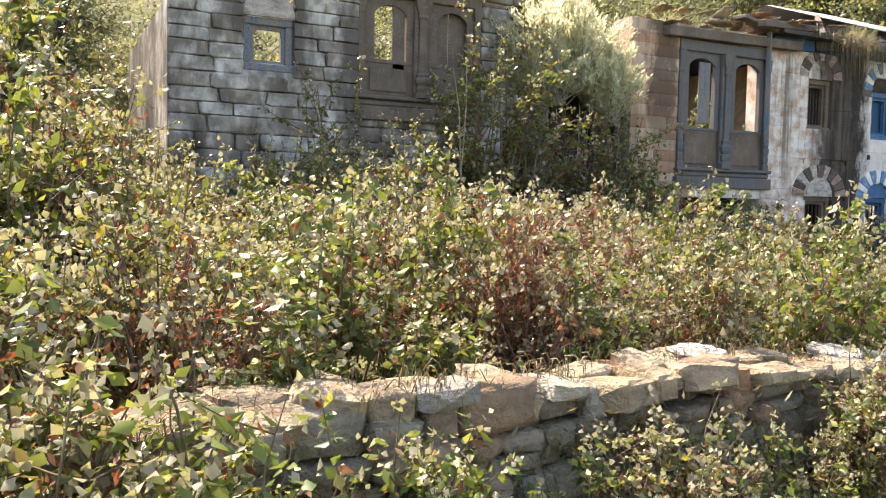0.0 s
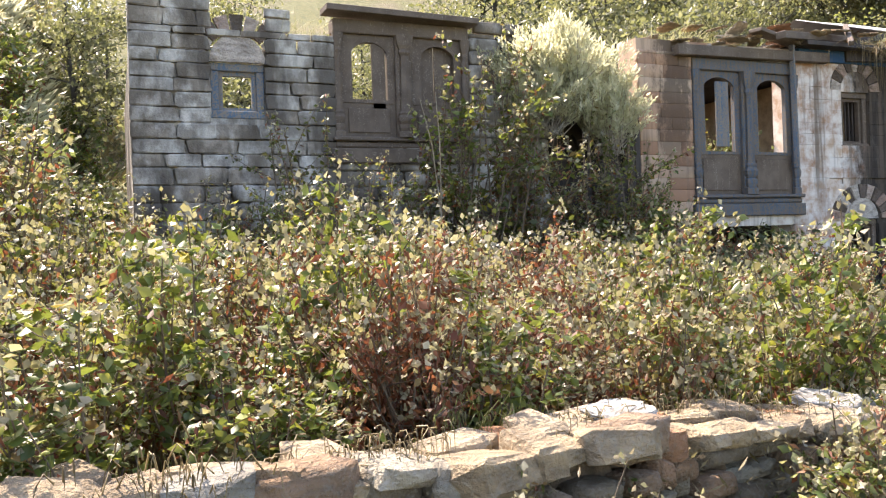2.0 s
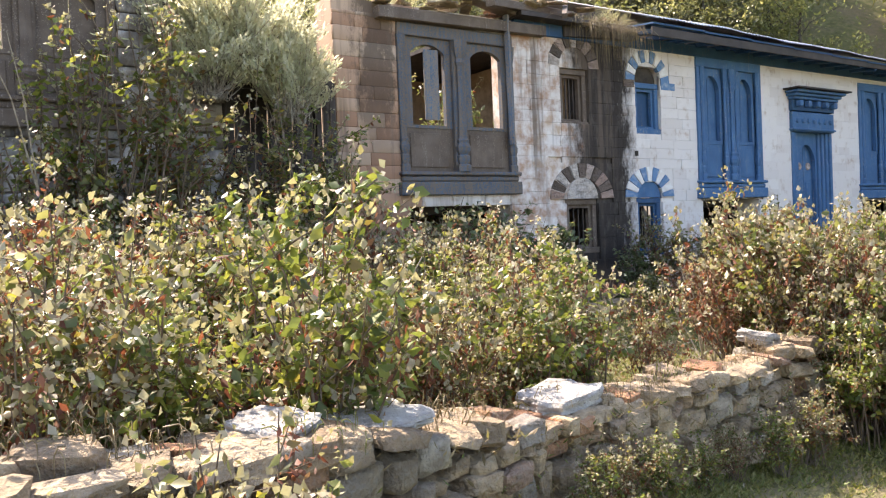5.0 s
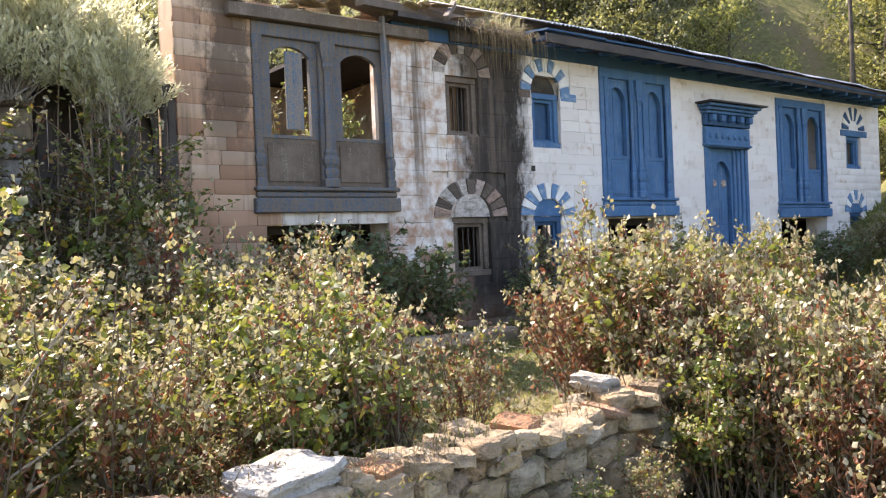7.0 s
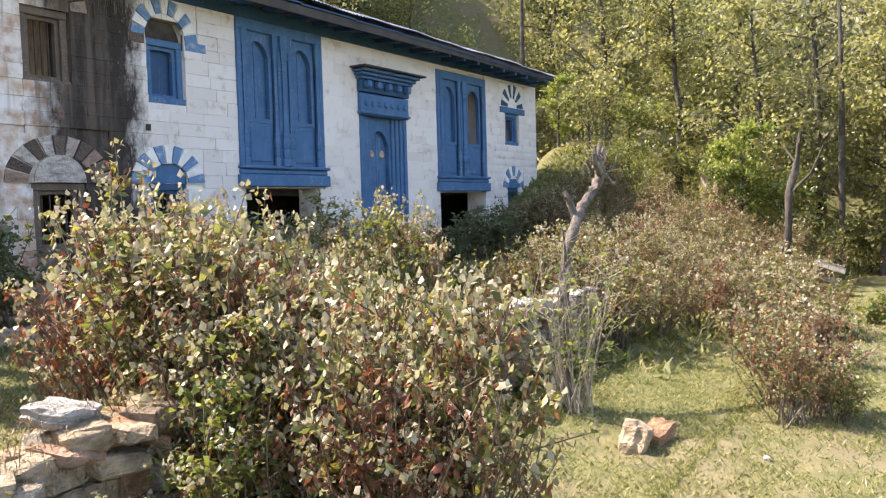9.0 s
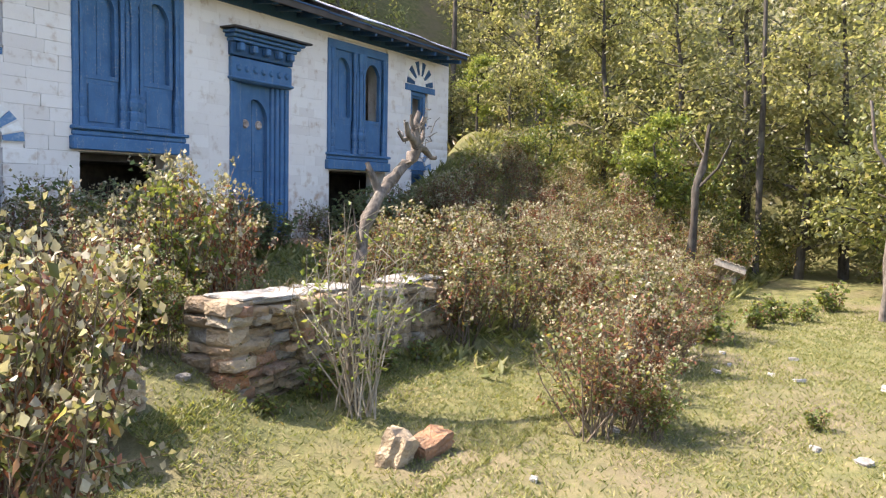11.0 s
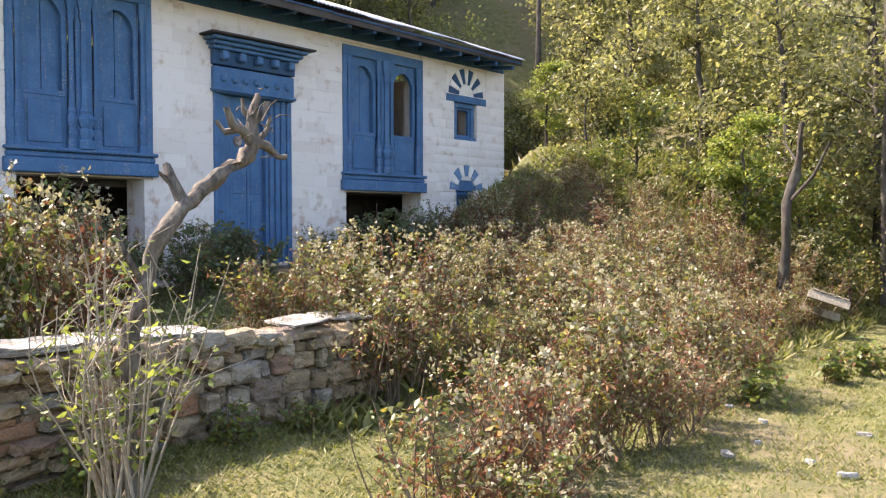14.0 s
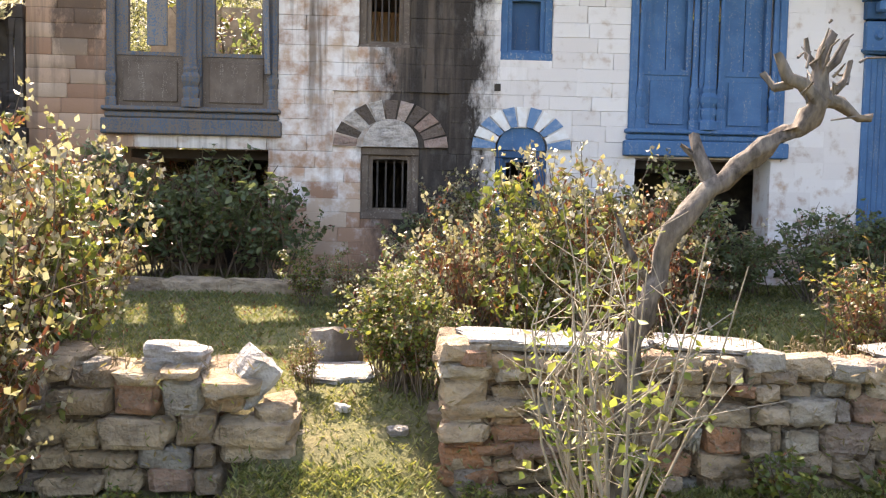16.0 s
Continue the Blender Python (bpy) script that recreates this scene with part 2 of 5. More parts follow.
def fast_mesh(name, verts, tris, mat):
    """A mesh from arrays of vertices and triangles."""
    me = bpy.data.meshes.new(name)
    n, m = len(verts), len(tris)
    me.vertices.add(n)
    me.vertices.foreach_set("co", np.asarray(verts, np.float32).ravel())
    me.loops.add(m * 3)
    me.loops.foreach_set("vertex_index", np.asarray(tris, np.int32).ravel())
    me.polygons.add(m)
    me.polygons.foreach_set("loop_start", np.arange(m, dtype=np.int32) * 3)
    me.update(calc_edges=True)
    me.materials.append(mat)
    return me


def attach(name, me, parent, label=""):
    ob = new(name, me)
    ob.parent = parent
    return tagged(ob, label)


def part(name, bm, material, parent, label="", smooth=False):
    me = bpy.data.meshes.new(name)
    bm.normal_update()
    bm.to_mesh(me)
    bm.free()
    me.materials.append(material)
    if smooth:
        me.polygons.foreach_set("use_smooth", [True] * len(me.polygons))
    return attach(name, me, parent, label)


def thing(name, label, category, m=None, group="", kind=""):
    ob = new(name)
    ob.empty_display_size = 0.1
    if m is not None:
        ob.matrix_world = m
    return tagged(ob, label, category, group, kind)


def add_box(bm, x0, x1, y0, y1, z0, z1, bevel=0.0):
    m = Matrix.LocRotScale(((x0 + x1) / 2, (y0 + y1) / 2, (z0 + z1) / 2), None, (x1 - x0, y1 - y0, z1 - z0))
    got = bmesh.ops.create_cube(bm, size=1, matrix=m)
    if bevel:
        edges = list({e for v in got["verts"] for e in v.link_edges})
        bmesh.ops.bevel(bm, geom=edges, offset=bevel, segments=1, affect="EDGES")


def box(x0, x1, y0, y1, z0, z1, bevel=0.0):
    bm = bmesh.new()
    add_box(bm, x0, x1, y0, y1, z0, z1, bevel)
    return bm


def tube_arrays(points, radii, sides=5):
    """Vertices and triangles of a tapered tube along points."""
    pts = [Vector(p) for p in points]
    verts, tris = [], []
    for i, (p, r) in enumerate(zip(pts, radii)):
        d = (pts[min(i + 1, len(pts) - 1)] - pts[max(i - 1, 0)]).normalized()
        a = d.cross(Vector((0.31, 0.9, 0.2))).normalized()
        b = d.cross(a)
        for s in range(sides):
            u = 2 * math.pi * s / sides
            verts.append(p + a * (r * math.cos(u)) + b * (r * math.sin(u)))
    for i in range(len(pts) - 1):
        for s in range(sides):
            q, w = i * sides + s, i * sides + (s + 1) % sides
            tris += [(q, w, w + sides), (q, w + sides, q + sides)]
    return verts, tris


class Pile:
    """Gathers vertices and triangles for one mesh."""

    def __init__(self):
        self.v, self.f, self.n = [], [], 0

    def add(self, verts, tris):
        verts = np.asarray([tuple(v) for v in verts] if not isinstance(verts, np.ndarray) else verts, float)
        self.v.append(verts)
        self.f.append(np.asarray(tris, int) + self.n)
        self.n += len(verts)

    def mesh(self, name, mat):
        return fast_mesh(name, np.vstack(self.v), np.vstack(self.f), mat)


def leaf_arrays(points, ways, length, width=0.5, spread=0.25, r=rng):
    """Small folded leaves: four corners and two triangles each."""
    p = np.asarray(points, float)
    d = np.asarray(ways, float) + r.normal(0, spread, p.shape)
    d /= np.linalg.norm(d, axis=1, keepdims=True) + 1e-9
    s = np.cross(d, r.normal(0, .65, p.shape) + (0, 0, 1))
    s /= np.linalg.norm(s, axis=1, keepdims=True) + 1e-9
    n = np.cross(d, s)
    L = (length * r.uniform(0.55, 1.25, (len(p), 1)))
    w = L * width * 0.5
    v = np.stack([p, p + d * L * .45 + s * w + n * w * .35, p + d * L, p + d * L * .45 - s * w + n * w * .35], 1).reshape(-1, 3)
    i = np.arange(len(p))[:, None] * 4
    f = np.stack([i + [0, 1, 2], i + [0, 2, 3]], 1).reshape(-1, 3)
    return v, f


def smooth01(a, b, x):
    t = np.clip((x - a) / (b - a), 0, 1)
    return t * t * (3 - 2 * t)


def wall_line(x):
    """Where the face of the low wall runs: y over x."""
    return np.interp(x, (-4, .5, 2.4, 3.8, 5.7, 8.1, 11, 15.5), (1.95, 2.25, 2.45, 2.72, 3.42, 3.76, 3.98, 4.17))


def set_back(x, y):
    """Plan of the plots beside the low wall, carried along its bent line."""
    x, y = np.asarray(x, float), np.asarray(y, float)
    return y + (wall_line(x) - 3.0) * smooth01(17.5, 15.2, x) * smooth01(2.2, 2.75, y) * smooth01(8.2, 4.8, y)


def ground_z(x, y):
    """Height of the ground: yard, terrace behind the low walls, hillside."""
    x, y = np.asarray(x, float), np.asarray(y, float)
    line = wall_line(x)
    yard = -0.47 - 0.055 * np.clip(x, 0, 9.5) + .14 * smooth01(line - 1.3, line, y)
    terrace = np.interp(x, (2, 6), (0.0, -.46)) * smooth01(8.8, 5.0, y) - .2 * smooth01(5.0, 8.8, y)
    walled = ((x > -4) & (x < 10.7)) | ((x > 11.7) & (x < 15.2))
    step = np.where(walled, smooth01(line + .12, line + .4, y), smooth01(line - .9, line + .9, y))
    z = yard + (terrace - yard) * step
    z = z + 0.5 * np.clip(y - 4.5, 0, 60) * smooth01(1.0, -1.5, x) * smooth01(60, 20, np.abs(y))
    z = z + 0.55 * np.clip(y - 14.2, 0, 45) * smooth01(-1.5, 1.0, x)
    z = z + 0.3 * np.clip(y - 3.2, 0, 20) * smooth01(19.0, 24.0, x) * smooth01(10.5, 9.0, y) * smooth01(40, 24, x)
    z = z + (0.9 + .3 * np.clip(y - 9, 0, 14)) * smooth01(23.3, 25, x) * smooth01(6, 10.5, y)
    z = z + 0.42 * np.clip(x - 28, 0, 60) * smooth01(-14, 6, y)
    return z + 0.03 * np.sin(x * 1.7 + 1) * np.sin(y * 1.3)


def on_ground(x, y):
    return float(ground_z(x, y))


# ---- ground ----
def steps(*spans):
    out = []
    for a, b, n in spans:
        out += list(np.linspace(a, b, n, endpoint=False))
    return np.array(out + [spans[-1][1]])


gx = steps((-600, -30, 10), (-30, -4, 26), (-4, 26, 150), (26, 90, 60), (90, 600, 10))
gy = steps((-600, -20, 10), (-20, -3, 20), (-3, 10, 100), (10, 80, 70), (80, 600, 10))
X, Y = np.meshgrid(gx, gy)
Z = ground_z(X, Y)
Z = Z + rng.normal(0, 0.008, Z.shape)
nx = len(gx)
gi = (np.arange(len(gy) - 1)[:, None] * nx + np.arange(nx - 1)[None]).ravel()
tri = np.vstack([np.stack([gi, gi + 1, gi + nx + 1], 1), np.stack([gi, gi + nx + 1, gi + nx], 1)])
ground = new("ground", fast_mesh("ground", np.stack([X, Y, Z], -1).reshape(-1, 3), tri, GROUND))
ground.data.polygons.foreach_set("use_smooth", [True] * len(ground.data.polygons))
tagged(ground, "sunlit short dry grass and bare earth on a hillside", "ground", kind="structure")


# ---- house front ----
FRONT = 9.0
OPENINGS = [  # x0, x1, z0, z1
    (8.2, 10.05, 1.33, 3.5), (8.3, 9.95, -0.5, 1.25), (10.93, 11.5, 2.3, 3.15), (10.97, 11.62, 0.45, 1.25), (12.5, 13.08, 2.25, 3.3),
    (12.47, 13.05, 0.35, 1.5), (13.95, 15.72, 1.22, 3.56), (14.05, 15.6, -0.5, 1.2), (16.62, 17.95, 0.0, 3.15), (18.98, 20.85, 1.15, 3.47),
    (19.05, 20.8, -0.5, 1.13), (21.72, 22.4, 2.15, 2.88), (21.78, 22.35, 0.4, 1.42)]
RUIN_OPENINGS = [(1.88, 2.45, 2.5, 3.32), (3.24, 4.86, 2.3, 3.62)]


def wall_boxes(bm, x0, x1, z0, z1, y0, y1, holes):
    """A wall of boxes round its openings."""
    xs = sorted({x0, x1, *[h[0] for h in holes], *[h[1] for h in holes]})
    for a, b in zip(xs, xs[1:]):
        mid, z = (a + b) / 2, z0
        for h in sorted((h for h in holes if h[0] < mid < h[1]), key=lambda h: h[2]):
            if h[2] > z:
                add_box(bm, a, b, y0, y1, z, h[2])
            z = max(z, h[3])
        if z < z1:
            add_box(bm, a, b, y0, y1, z, z1)


def stone_mesh(name, mat, jitter, seed, bevel=0.12):
    r = random.Random(seed)
    bm = bmesh.new()
    bmesh.ops.create_cube(bm, size=1)
    bmesh.ops.bevel(bm, geom=bm.edges[:], offset=bevel, segments=1, affect="EDGES")
    if jitter > .06:
        bmesh.ops.poke(bm, faces=[f for f in bm.faces if f.calc_area() > .3], offset=.06)
    for v in bm.verts:
        v.co += Vector((r.uniform(-1, 1), r.uniform(-1, 1), r.uniform(-1, 1))) * jitter
    bmesh.ops.triangulate(bm, faces=bm.faces[:])
    me = bpy.data.meshes.new(name)
    bm.to_mesh(me)
    bm.free()
    me.materials.append(mat)
    return me


def mesh_arrays(me):
    v = np.empty(len(me.vertices) * 3)
    me.vertices.foreach_get("co", v)
    f = np.empty(len(me.polygons) * 3, int)
    me.polygons.foreach_get("vertices", f)
    return v.reshape(-1, 3), f.reshape(-1, 3)


def courses(x0, x1, z0, z1, holes, r, course=0.165, length=(0.26, 0.55)):
    """Stones of a coursed wall as (x0, x1, z0, z1), cut off at the openings."""
    out, z = [], z0
    while z < z1 - 0.04:
        h = min(course * r.uniform(0.85, 1.15), z1 - z)
        spans, x = [], x0
        for c in sorted((c for c in holes if c[2] < z + h * .6 and c[3] > z + h * .4), key=lambda c: c[0]):
            spans.append((x, c[0]))
            x = max(x, c[1])
        spans.append((x, x1))
        for a, b in spans:
            while b - a > 0.03:
                w = r.uniform(*length)
                if b - a - w < 0.15:
                    w = b - a
                out.append((a, a + w, z, z + h))
                a += w
        z += h
    return out


def lay(parent, stones, single, unit, mat, y, depth, gap, r, name, proud=0.006):
    """Stones of a wall: those that single() picks as parts, the rest joined."""
    pile, units = Pile(), [(me, mesh_arrays(me)) for me in unit]
    for a, b, c, d in stones:
        me, (v, f) = r.choice(units)
        size = np.array((b - a - gap, depth, d - c - gap))
        mid = np.array(((a + b) / 2, y + depth / 2 - r.uniform(0, proud), (c + d) / 2))
        if single(a, c):
            ob = attach(name, me, parent)
            ob.matrix_local = Matrix.LocRotScale(Vector(mid), Euler((0, r.uniform(-.01, .01), 0)), Vector(size))
        else:
            pile.add(v * size + mid, f)
    if pile.n:
        tagged(attach(name + "_courses", pile.mesh(name + "_courses", mat), parent), kind="stuff")


rr = random.Random(3)
house_wall = thing("wall_house_front", "whitewashed coursed stone house front with a black mould streak", "wall", kind="structure")
bm = bmesh.new()
wall_boxes(bm, 7.33, 23.25, -0.6, 3.72, FRONT + 0.03, FRONT + 0.45, OPENINGS)
part("masonry", bm, WHITE_JOINED, house_wall)

UNITS = [stone_mesh("wall_stone", WHITE, 0.012, s, 0.035) for s in range(5)]
UNITS_PLASTER = [stone_mesh("plastered_stone", WHITE, 0.004, s + 40, 0.012) for s in range(4)]
UNITS_RUIN = [stone_mesh("ruin_stone", RUIN, 0.05, s + 20, 0.09) for s in range(5)]

# ---- ruined house ----
ruin_wall = thing("wall_ruin_front", "weathered grey-black stone front of a roofless ruin", "wall", kind="structure")
bm = bmesh.new()
wall_boxes(bm, 1.07, 3.2, -0.6, 3.28, FRONT + 0.03, FRONT + 0.45, RUIN_OPENINGS[:1])
wall_boxes(bm, 3.2, 4.9, -0.6, 2.3, FRONT + 0.03, FRONT + 0.45, [])
wall_boxes(bm, 4.9, 5.95, -0.6, 3.55, FRONT + 0.03, FRONT + 0.45, [])
add_box(bm, 1.07, 1.5, FRONT + 0.45, 13.2, -0.6, 3.2)
add_box(bm, 1.5, 7.33, 12.8, 13.2, -0.6, 2.9)
part("masonry", bm, RUIN, ruin_wall)
ruin_stones = courses(1.07, 3.22, -0.4, 3.45, RUIN_OPENINGS, rr) + courses(1.07, 1.9, 3.45, 4.1, [], rr) + courses(2.45, 2.75, 3.45, 3.7, [], rr)
ruin_stones += courses(3.22, 4.88, -0.4, 2.3, [], rr) + courses(4.88, 5.95, -0.4, 3.6, [], rr) + courses(4.95, 5.6, 3.6, 3.75, [], rr)
bm = bmesh.new()
add_box(bm, 1.07, 1.85, FRONT + 0.03, FRONT + 0.4, 3.28, 4.08)
part("broken_top", bm, RUIN, ruin_wall)

# side and back walls, inner floors of the standing house
for name, dims, mat in (("wall_house_side", (23.0, 23.245, FRONT + .45, 13.2, -.6, 3.7), WHITE_JOINED), ("wall_house_back", (7.33, 23.245, 13.2, 13.5, -.6, 3.7), PLASTER),
                        ("wall_house_inner", (11.8, 12.0, FRONT + .45, 13.2, -.6, 3.7), PLASTER), ("wall_house_party", (7.33, 7.6, FRONT + .45, 13.2, -.6, 2.6), PLASTER),
                        ("floor_upper", (8.3, 23.0, FRONT + .46, 13.2, 1.1, 1.2), TIMBER_DARK), ("floor_lower", (7.4, 23.0, FRONT + .4, 13.2, -.3, -.2), EARTH),
                        # last one: unseen dark sheet added so the lower openings look shaded inside
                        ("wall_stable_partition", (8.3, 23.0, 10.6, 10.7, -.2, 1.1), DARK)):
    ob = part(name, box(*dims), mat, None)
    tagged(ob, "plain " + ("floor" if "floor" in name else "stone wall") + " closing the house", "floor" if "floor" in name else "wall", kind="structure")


# ---- roof ----
def roof():
    root = thing("roof", "rusty corrugated metal sheet roof over blue timber eaves", "roof", kind="structure")
    x0, x1, n = 12.35, 23.1, 430
    pile = Pile()
    xs = np.linspace(x0, x1, n)
    wave = 0.012 * np.sin(xs * 2 * math.pi / 0.076)
    eave = 3.89 - (xs - x0) * 0.0135 + 0.012 * np.sin(xs * 1.9)
    rows = [np.stack([xs, np.full(n, 8.38) + .02 * np.sin(xs * 5.3), eave + wave], 1), np.stack([xs, np.full(n, 11.2), eave + 1.05 + wave], 1),
            np.stack([xs, np.full(n, 13.9), eave + .15 + wave], 1)]
    v = np.vstack(rows + [q - (0, 0, .006) for q in rows])
    i = np.arange(n - 1)
    f = []
    for a in (0, n, 3 * n, 4 * n):
        f += [np.stack([i + a, i + a + 1, i + a + n + 1], 1), np.stack([i + a, i + a + n + 1, i + a + n], 1)]
    f += [np.stack([i, i + 3 * n, i + 1], 1), np.stack([i + 1, i + 3 * n, i + 3 * n + 1], 1)]
    pile.add(v, np.vstack(f))
    attach("roof_sheet", pile.mesh("roof_sheet", ROOF), root, "rust-edged corrugated metal sheets")
    for i in range(9):
        a, b = 12.3 + i * 1.2, 12.3 + (i + 1) * 1.2 - .01
        b = min(b, 23.05)
        z = 3.86 - (a - 12.35) * .0135
        bm = bmesh.new()
        add_box(bm, a, b, 8.42, 9.02, z - .075, z - .05)
        bmesh.ops.rotate(bm, verts=bm.verts[:], cent=(a, 8.42, z - .06), matrix=Matrix.Rotation(radians(6), 3, "X"))
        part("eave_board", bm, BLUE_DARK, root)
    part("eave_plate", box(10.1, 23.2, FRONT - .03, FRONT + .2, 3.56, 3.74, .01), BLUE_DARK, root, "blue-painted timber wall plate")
    x = 12.4
    while x < 23:
        z = 3.83 - (x - 12.35) * .0135
        bm = box(x, x + .07, 8.46, 9.3, z - .16, z - .085, .008)
        bmesh.ops.rotate(bm, verts=bm.verts[:], cent=(x, 8.46, z - .09), matrix=Matrix.Rotation(radians(6), 3, "X"))
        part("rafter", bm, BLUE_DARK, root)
        x += .52
    part("fascia", box(12.3, 23.08, 8.44, 8.47, 3.62, 3.75, .006), TIMBER_DARK, root)
    return root


roof()


# ---- joinery ----
def arch_loop(x0, x1, z0, z1, rise, n=9, ogee=True):
    """Points round an opening with an arched head, from the foot of its left side on."""
    pts = [(x0, z0 + (z1 - rise - z0) * i / 4) for i in range(5)]
    mid, half = (x0 + x1) / 2, (x1 - x0) / 2
    for i in range(1, n):
        u = math.pi * (1 - i / n)
        c, s = math.cos(u), math.sin(u)
        lift = s ** 1.5 if ogee else s
        pts.append((mid + half * c, z1 - rise + rise * lift))
    pts += [(x1, z1 - rise - (z1 - rise - z0) * i / 4) for i in range(5)]
    return pts


def pierced(x0, x1, z0, z1, hole, y0, y1):
    """A board from y0 (its face) to y1, pierced by a closed loop."""
    bm = bmesh.new()
    cx, cz = sum(p[0] for p in hole) / len(hole), sum(p[1] for p in hole) / len(hole)
    outer = []
    for px, pz in hole:
        dx, dz = px - cx, pz - cz
        k = min((x1 - cx) / dx if dx > 1e-6 else 1e9, (x0 - cx) / dx if dx < -1e-6 else 1e9, (z1 - cz) / dz if dz > 1e-6 else 1e9, (z0 - cz) / dz if dz < -1e-6 else 1e9)
        outer.append((cx + dx * k, cz + dz * k))
    for c in ((x0, z0), (x0, z1), (x1, z1), (x1, z0)):     # square the corners
        j = min(range(len(outer)), key=lambda j: (outer[j][0] - c[0]) ** 2 + (outer[j][1] - c[1]) ** 2)
        outer[j] = c
    n = len(hole)
    a = [bm.verts.new((p[0], y0, p[1])) for p in outer]
    b = [bm.verts.new((p[0], y0, p[1])) for p in hole]
    c = [bm.verts.new((p[0], y1, p[1])) for p in hole]
    d = [bm.verts.new((p[0], y1, p[1])) for p in outer]
    for i in range(n):
        j = (i + 1) % n
        for q, w in ((a, b), (b, c), (c, d), (d, a)):
            bm.faces.new((q[i], q[j], w[j], w[i]))
    bmesh.ops.recalc_face_normals(bm, faces=bm.faces[:])
    return bm


def turned_post(x, y, z0, z1, width, flat=True):
    """A carved half column: stepped base, ringed neck, reeded shaft, capital."""
    bm = bmesh.new()
    h = z1 - z0
    rings = [(0, 1.25), (.05, 1.25), (.06, .9), (.09, 1.1), (.12, 1.1), (.13, .85), (.16, 1.2), (.19, 1.3), (.22, .95), (.24, 1.05), (.26, .8),
             (.3, .72), (.55, .66), (.8, .62), (.83, .9), (.86, .75), (.9, 1.05), (.94, 1.2), (1, 1.3)]
    n = 12
    loops = []
    for t, k in rings:
        w = width / 2 * k
        loops.append([bm.verts.new((x + w * math.cos(2 * math.pi * s / n) * (1.08 if s % 2 else 0.94), y + .7 * w * math.sin(2 * math.pi * s / n) * (1.08 if s % 2 else .94), z0 + h * t)) for s in range(n)])
    for a, b in zip(loops, loops[1:]):
        for s in range(n):
            bm.faces.new((a[s], a[(s + 1) % n], b[(s + 1) % n], b[s]))
    bm.faces.new(loops[0][::-1])
    bm.faces.new(loops[-1])
    return bm


def carved_bay(name, label, x0, x1, z0, z1, mat, open_leaves=(), slim=False, panel_mat=None):
    """A carved double bay window: plate, jambs, middle post, two arched leaves, panels below."""
    root = thing(name, label, "window", kind="structure")
    y = FRONT - 0.03
    sill = z0 + .3
    part("sill_beam", box(x0 - .05, x1 + .05, y - .05, y + .2, z0, z0 + .17, .012), mat, root)
    part("sill_moulding", box(x0 - .02, x1 + .02, y - .025, y + .2, z0 + .172, sill - .05, .02), mat, root)
    part("sill_cap", box(x0 - .04, x1 + .04, y - .06, y + .2, sill - .048, sill, .012), mat, root)
    part("head_beam", box(x0, x1, y, y + .2, z1 - .16, z1, .01), mat, root)
    part("jamb", box(x0, x0 + .09, y, y + .2, sill, z1 - .16, .01), mat, root)
    part("jamb", box(x1 - .09, x1, y, y + .2, sill, z1 - .16, .01), mat, root)
    mid = (x0 + x1) / 2
    part("middle_post", box(mid - .1, mid + .1, y - .01, y + .2, sill, z1 - .16, .015), mat, root)
    for px, w in (((x0 + .05, .1), (mid, .17), (x1 - .05, .1)) if slim else ((x0 + .13, .095), (mid - .15, .095), (mid, .16), (mid + .15, .095), (x1 - .13, .095))):
        part("carved_column", turned_post(px, y + .01 if px != mid else y - .02, sill, z1 - .16, w), mat, root)
    for i, (a, b) in enumerate(((x0 + .09, mid - .1), (mid + .1, x1 - .09)) if slim else ((x0 + .17, mid - .18), (mid + .18, x1 - .17))):
        low = sill + (z1 - sill) * .3
        hole = arch_loop(a + .13, b - .09, low + .04, z1 - .24, .12) if slim else arch_loop(a + .06, b - .06, low + .06, z1 - .28, .22)
        part("arched_frame", pierced(a, b, low, z1 - .16, hole, y + .05, y + .12), mat, root)
        part("lower_panel", box(a, b, y + .06, y + .1, sill, low, .004), panel_mat or mat, root)
        part("panel_field", box(a + .07, b - .07, y + .045, y + .058, sill + .06, low - .06, .008), panel_mat or mat, root)
        if i not in open_leaves:
            m2 = (a + b) / 2
            part("shutter", box(a + .03, m2 - .004, y + .135, y + .16, low, z1 - .2, .004), mat, root)
            part("shutter", box(m2 + .004, b - .03, y + .135, y + .16, low, z1 - .2, .004), mat, root)
    return root


carved_bay("window_bay_weathered", "weathered carved timber bay window with missing shutters", 8.2, 10.05, 1.33, 3.5, BAY_OLD, open_leaves=(0, 1), slim=True, panel_mat=TIMBER)
carved_bay("window_bay_closed", "blue-painted carved bay window with closed shutters", 13.95, 15.72, 1.22, 3.56, BLUE)
carved_bay("window_bay_half_open", "blue-painted carved bay window, one shutter missing", 18.98, 20.85, 1.15, 3.47, BLUE, open_leaves=(1,))
carved_bay("window_bay_ruin", "grey carved timber bay window standing in a ruined wall", 3.22, 4.88, 2.02, 3.66, TIMBER, open_leaves=(0,), slim=True)
carved_bay("window_bay_dark", "dark old timber bay front between two stone walls", 5.97, 7.31, 1.2, 2.7, TIMBER_DARK)
part("wall_bay_foot", box(5.96, 7.32, FRONT + .05, FRONT + .4, -.6, 1.195), RUIN, None)
tagged(bpy.data.objects["wall_bay_foot"], "weathered stone wall under a timber bay", "wall", kind="structure")
part("hanging_shutter", box(8.62, 8.84, FRONT + .02, FRONT + .05, 2.3, 3.2, .006), BLUE_OLD, bpy.data.objects["window_bay_weathered"], "half-broken pale blue shutter")
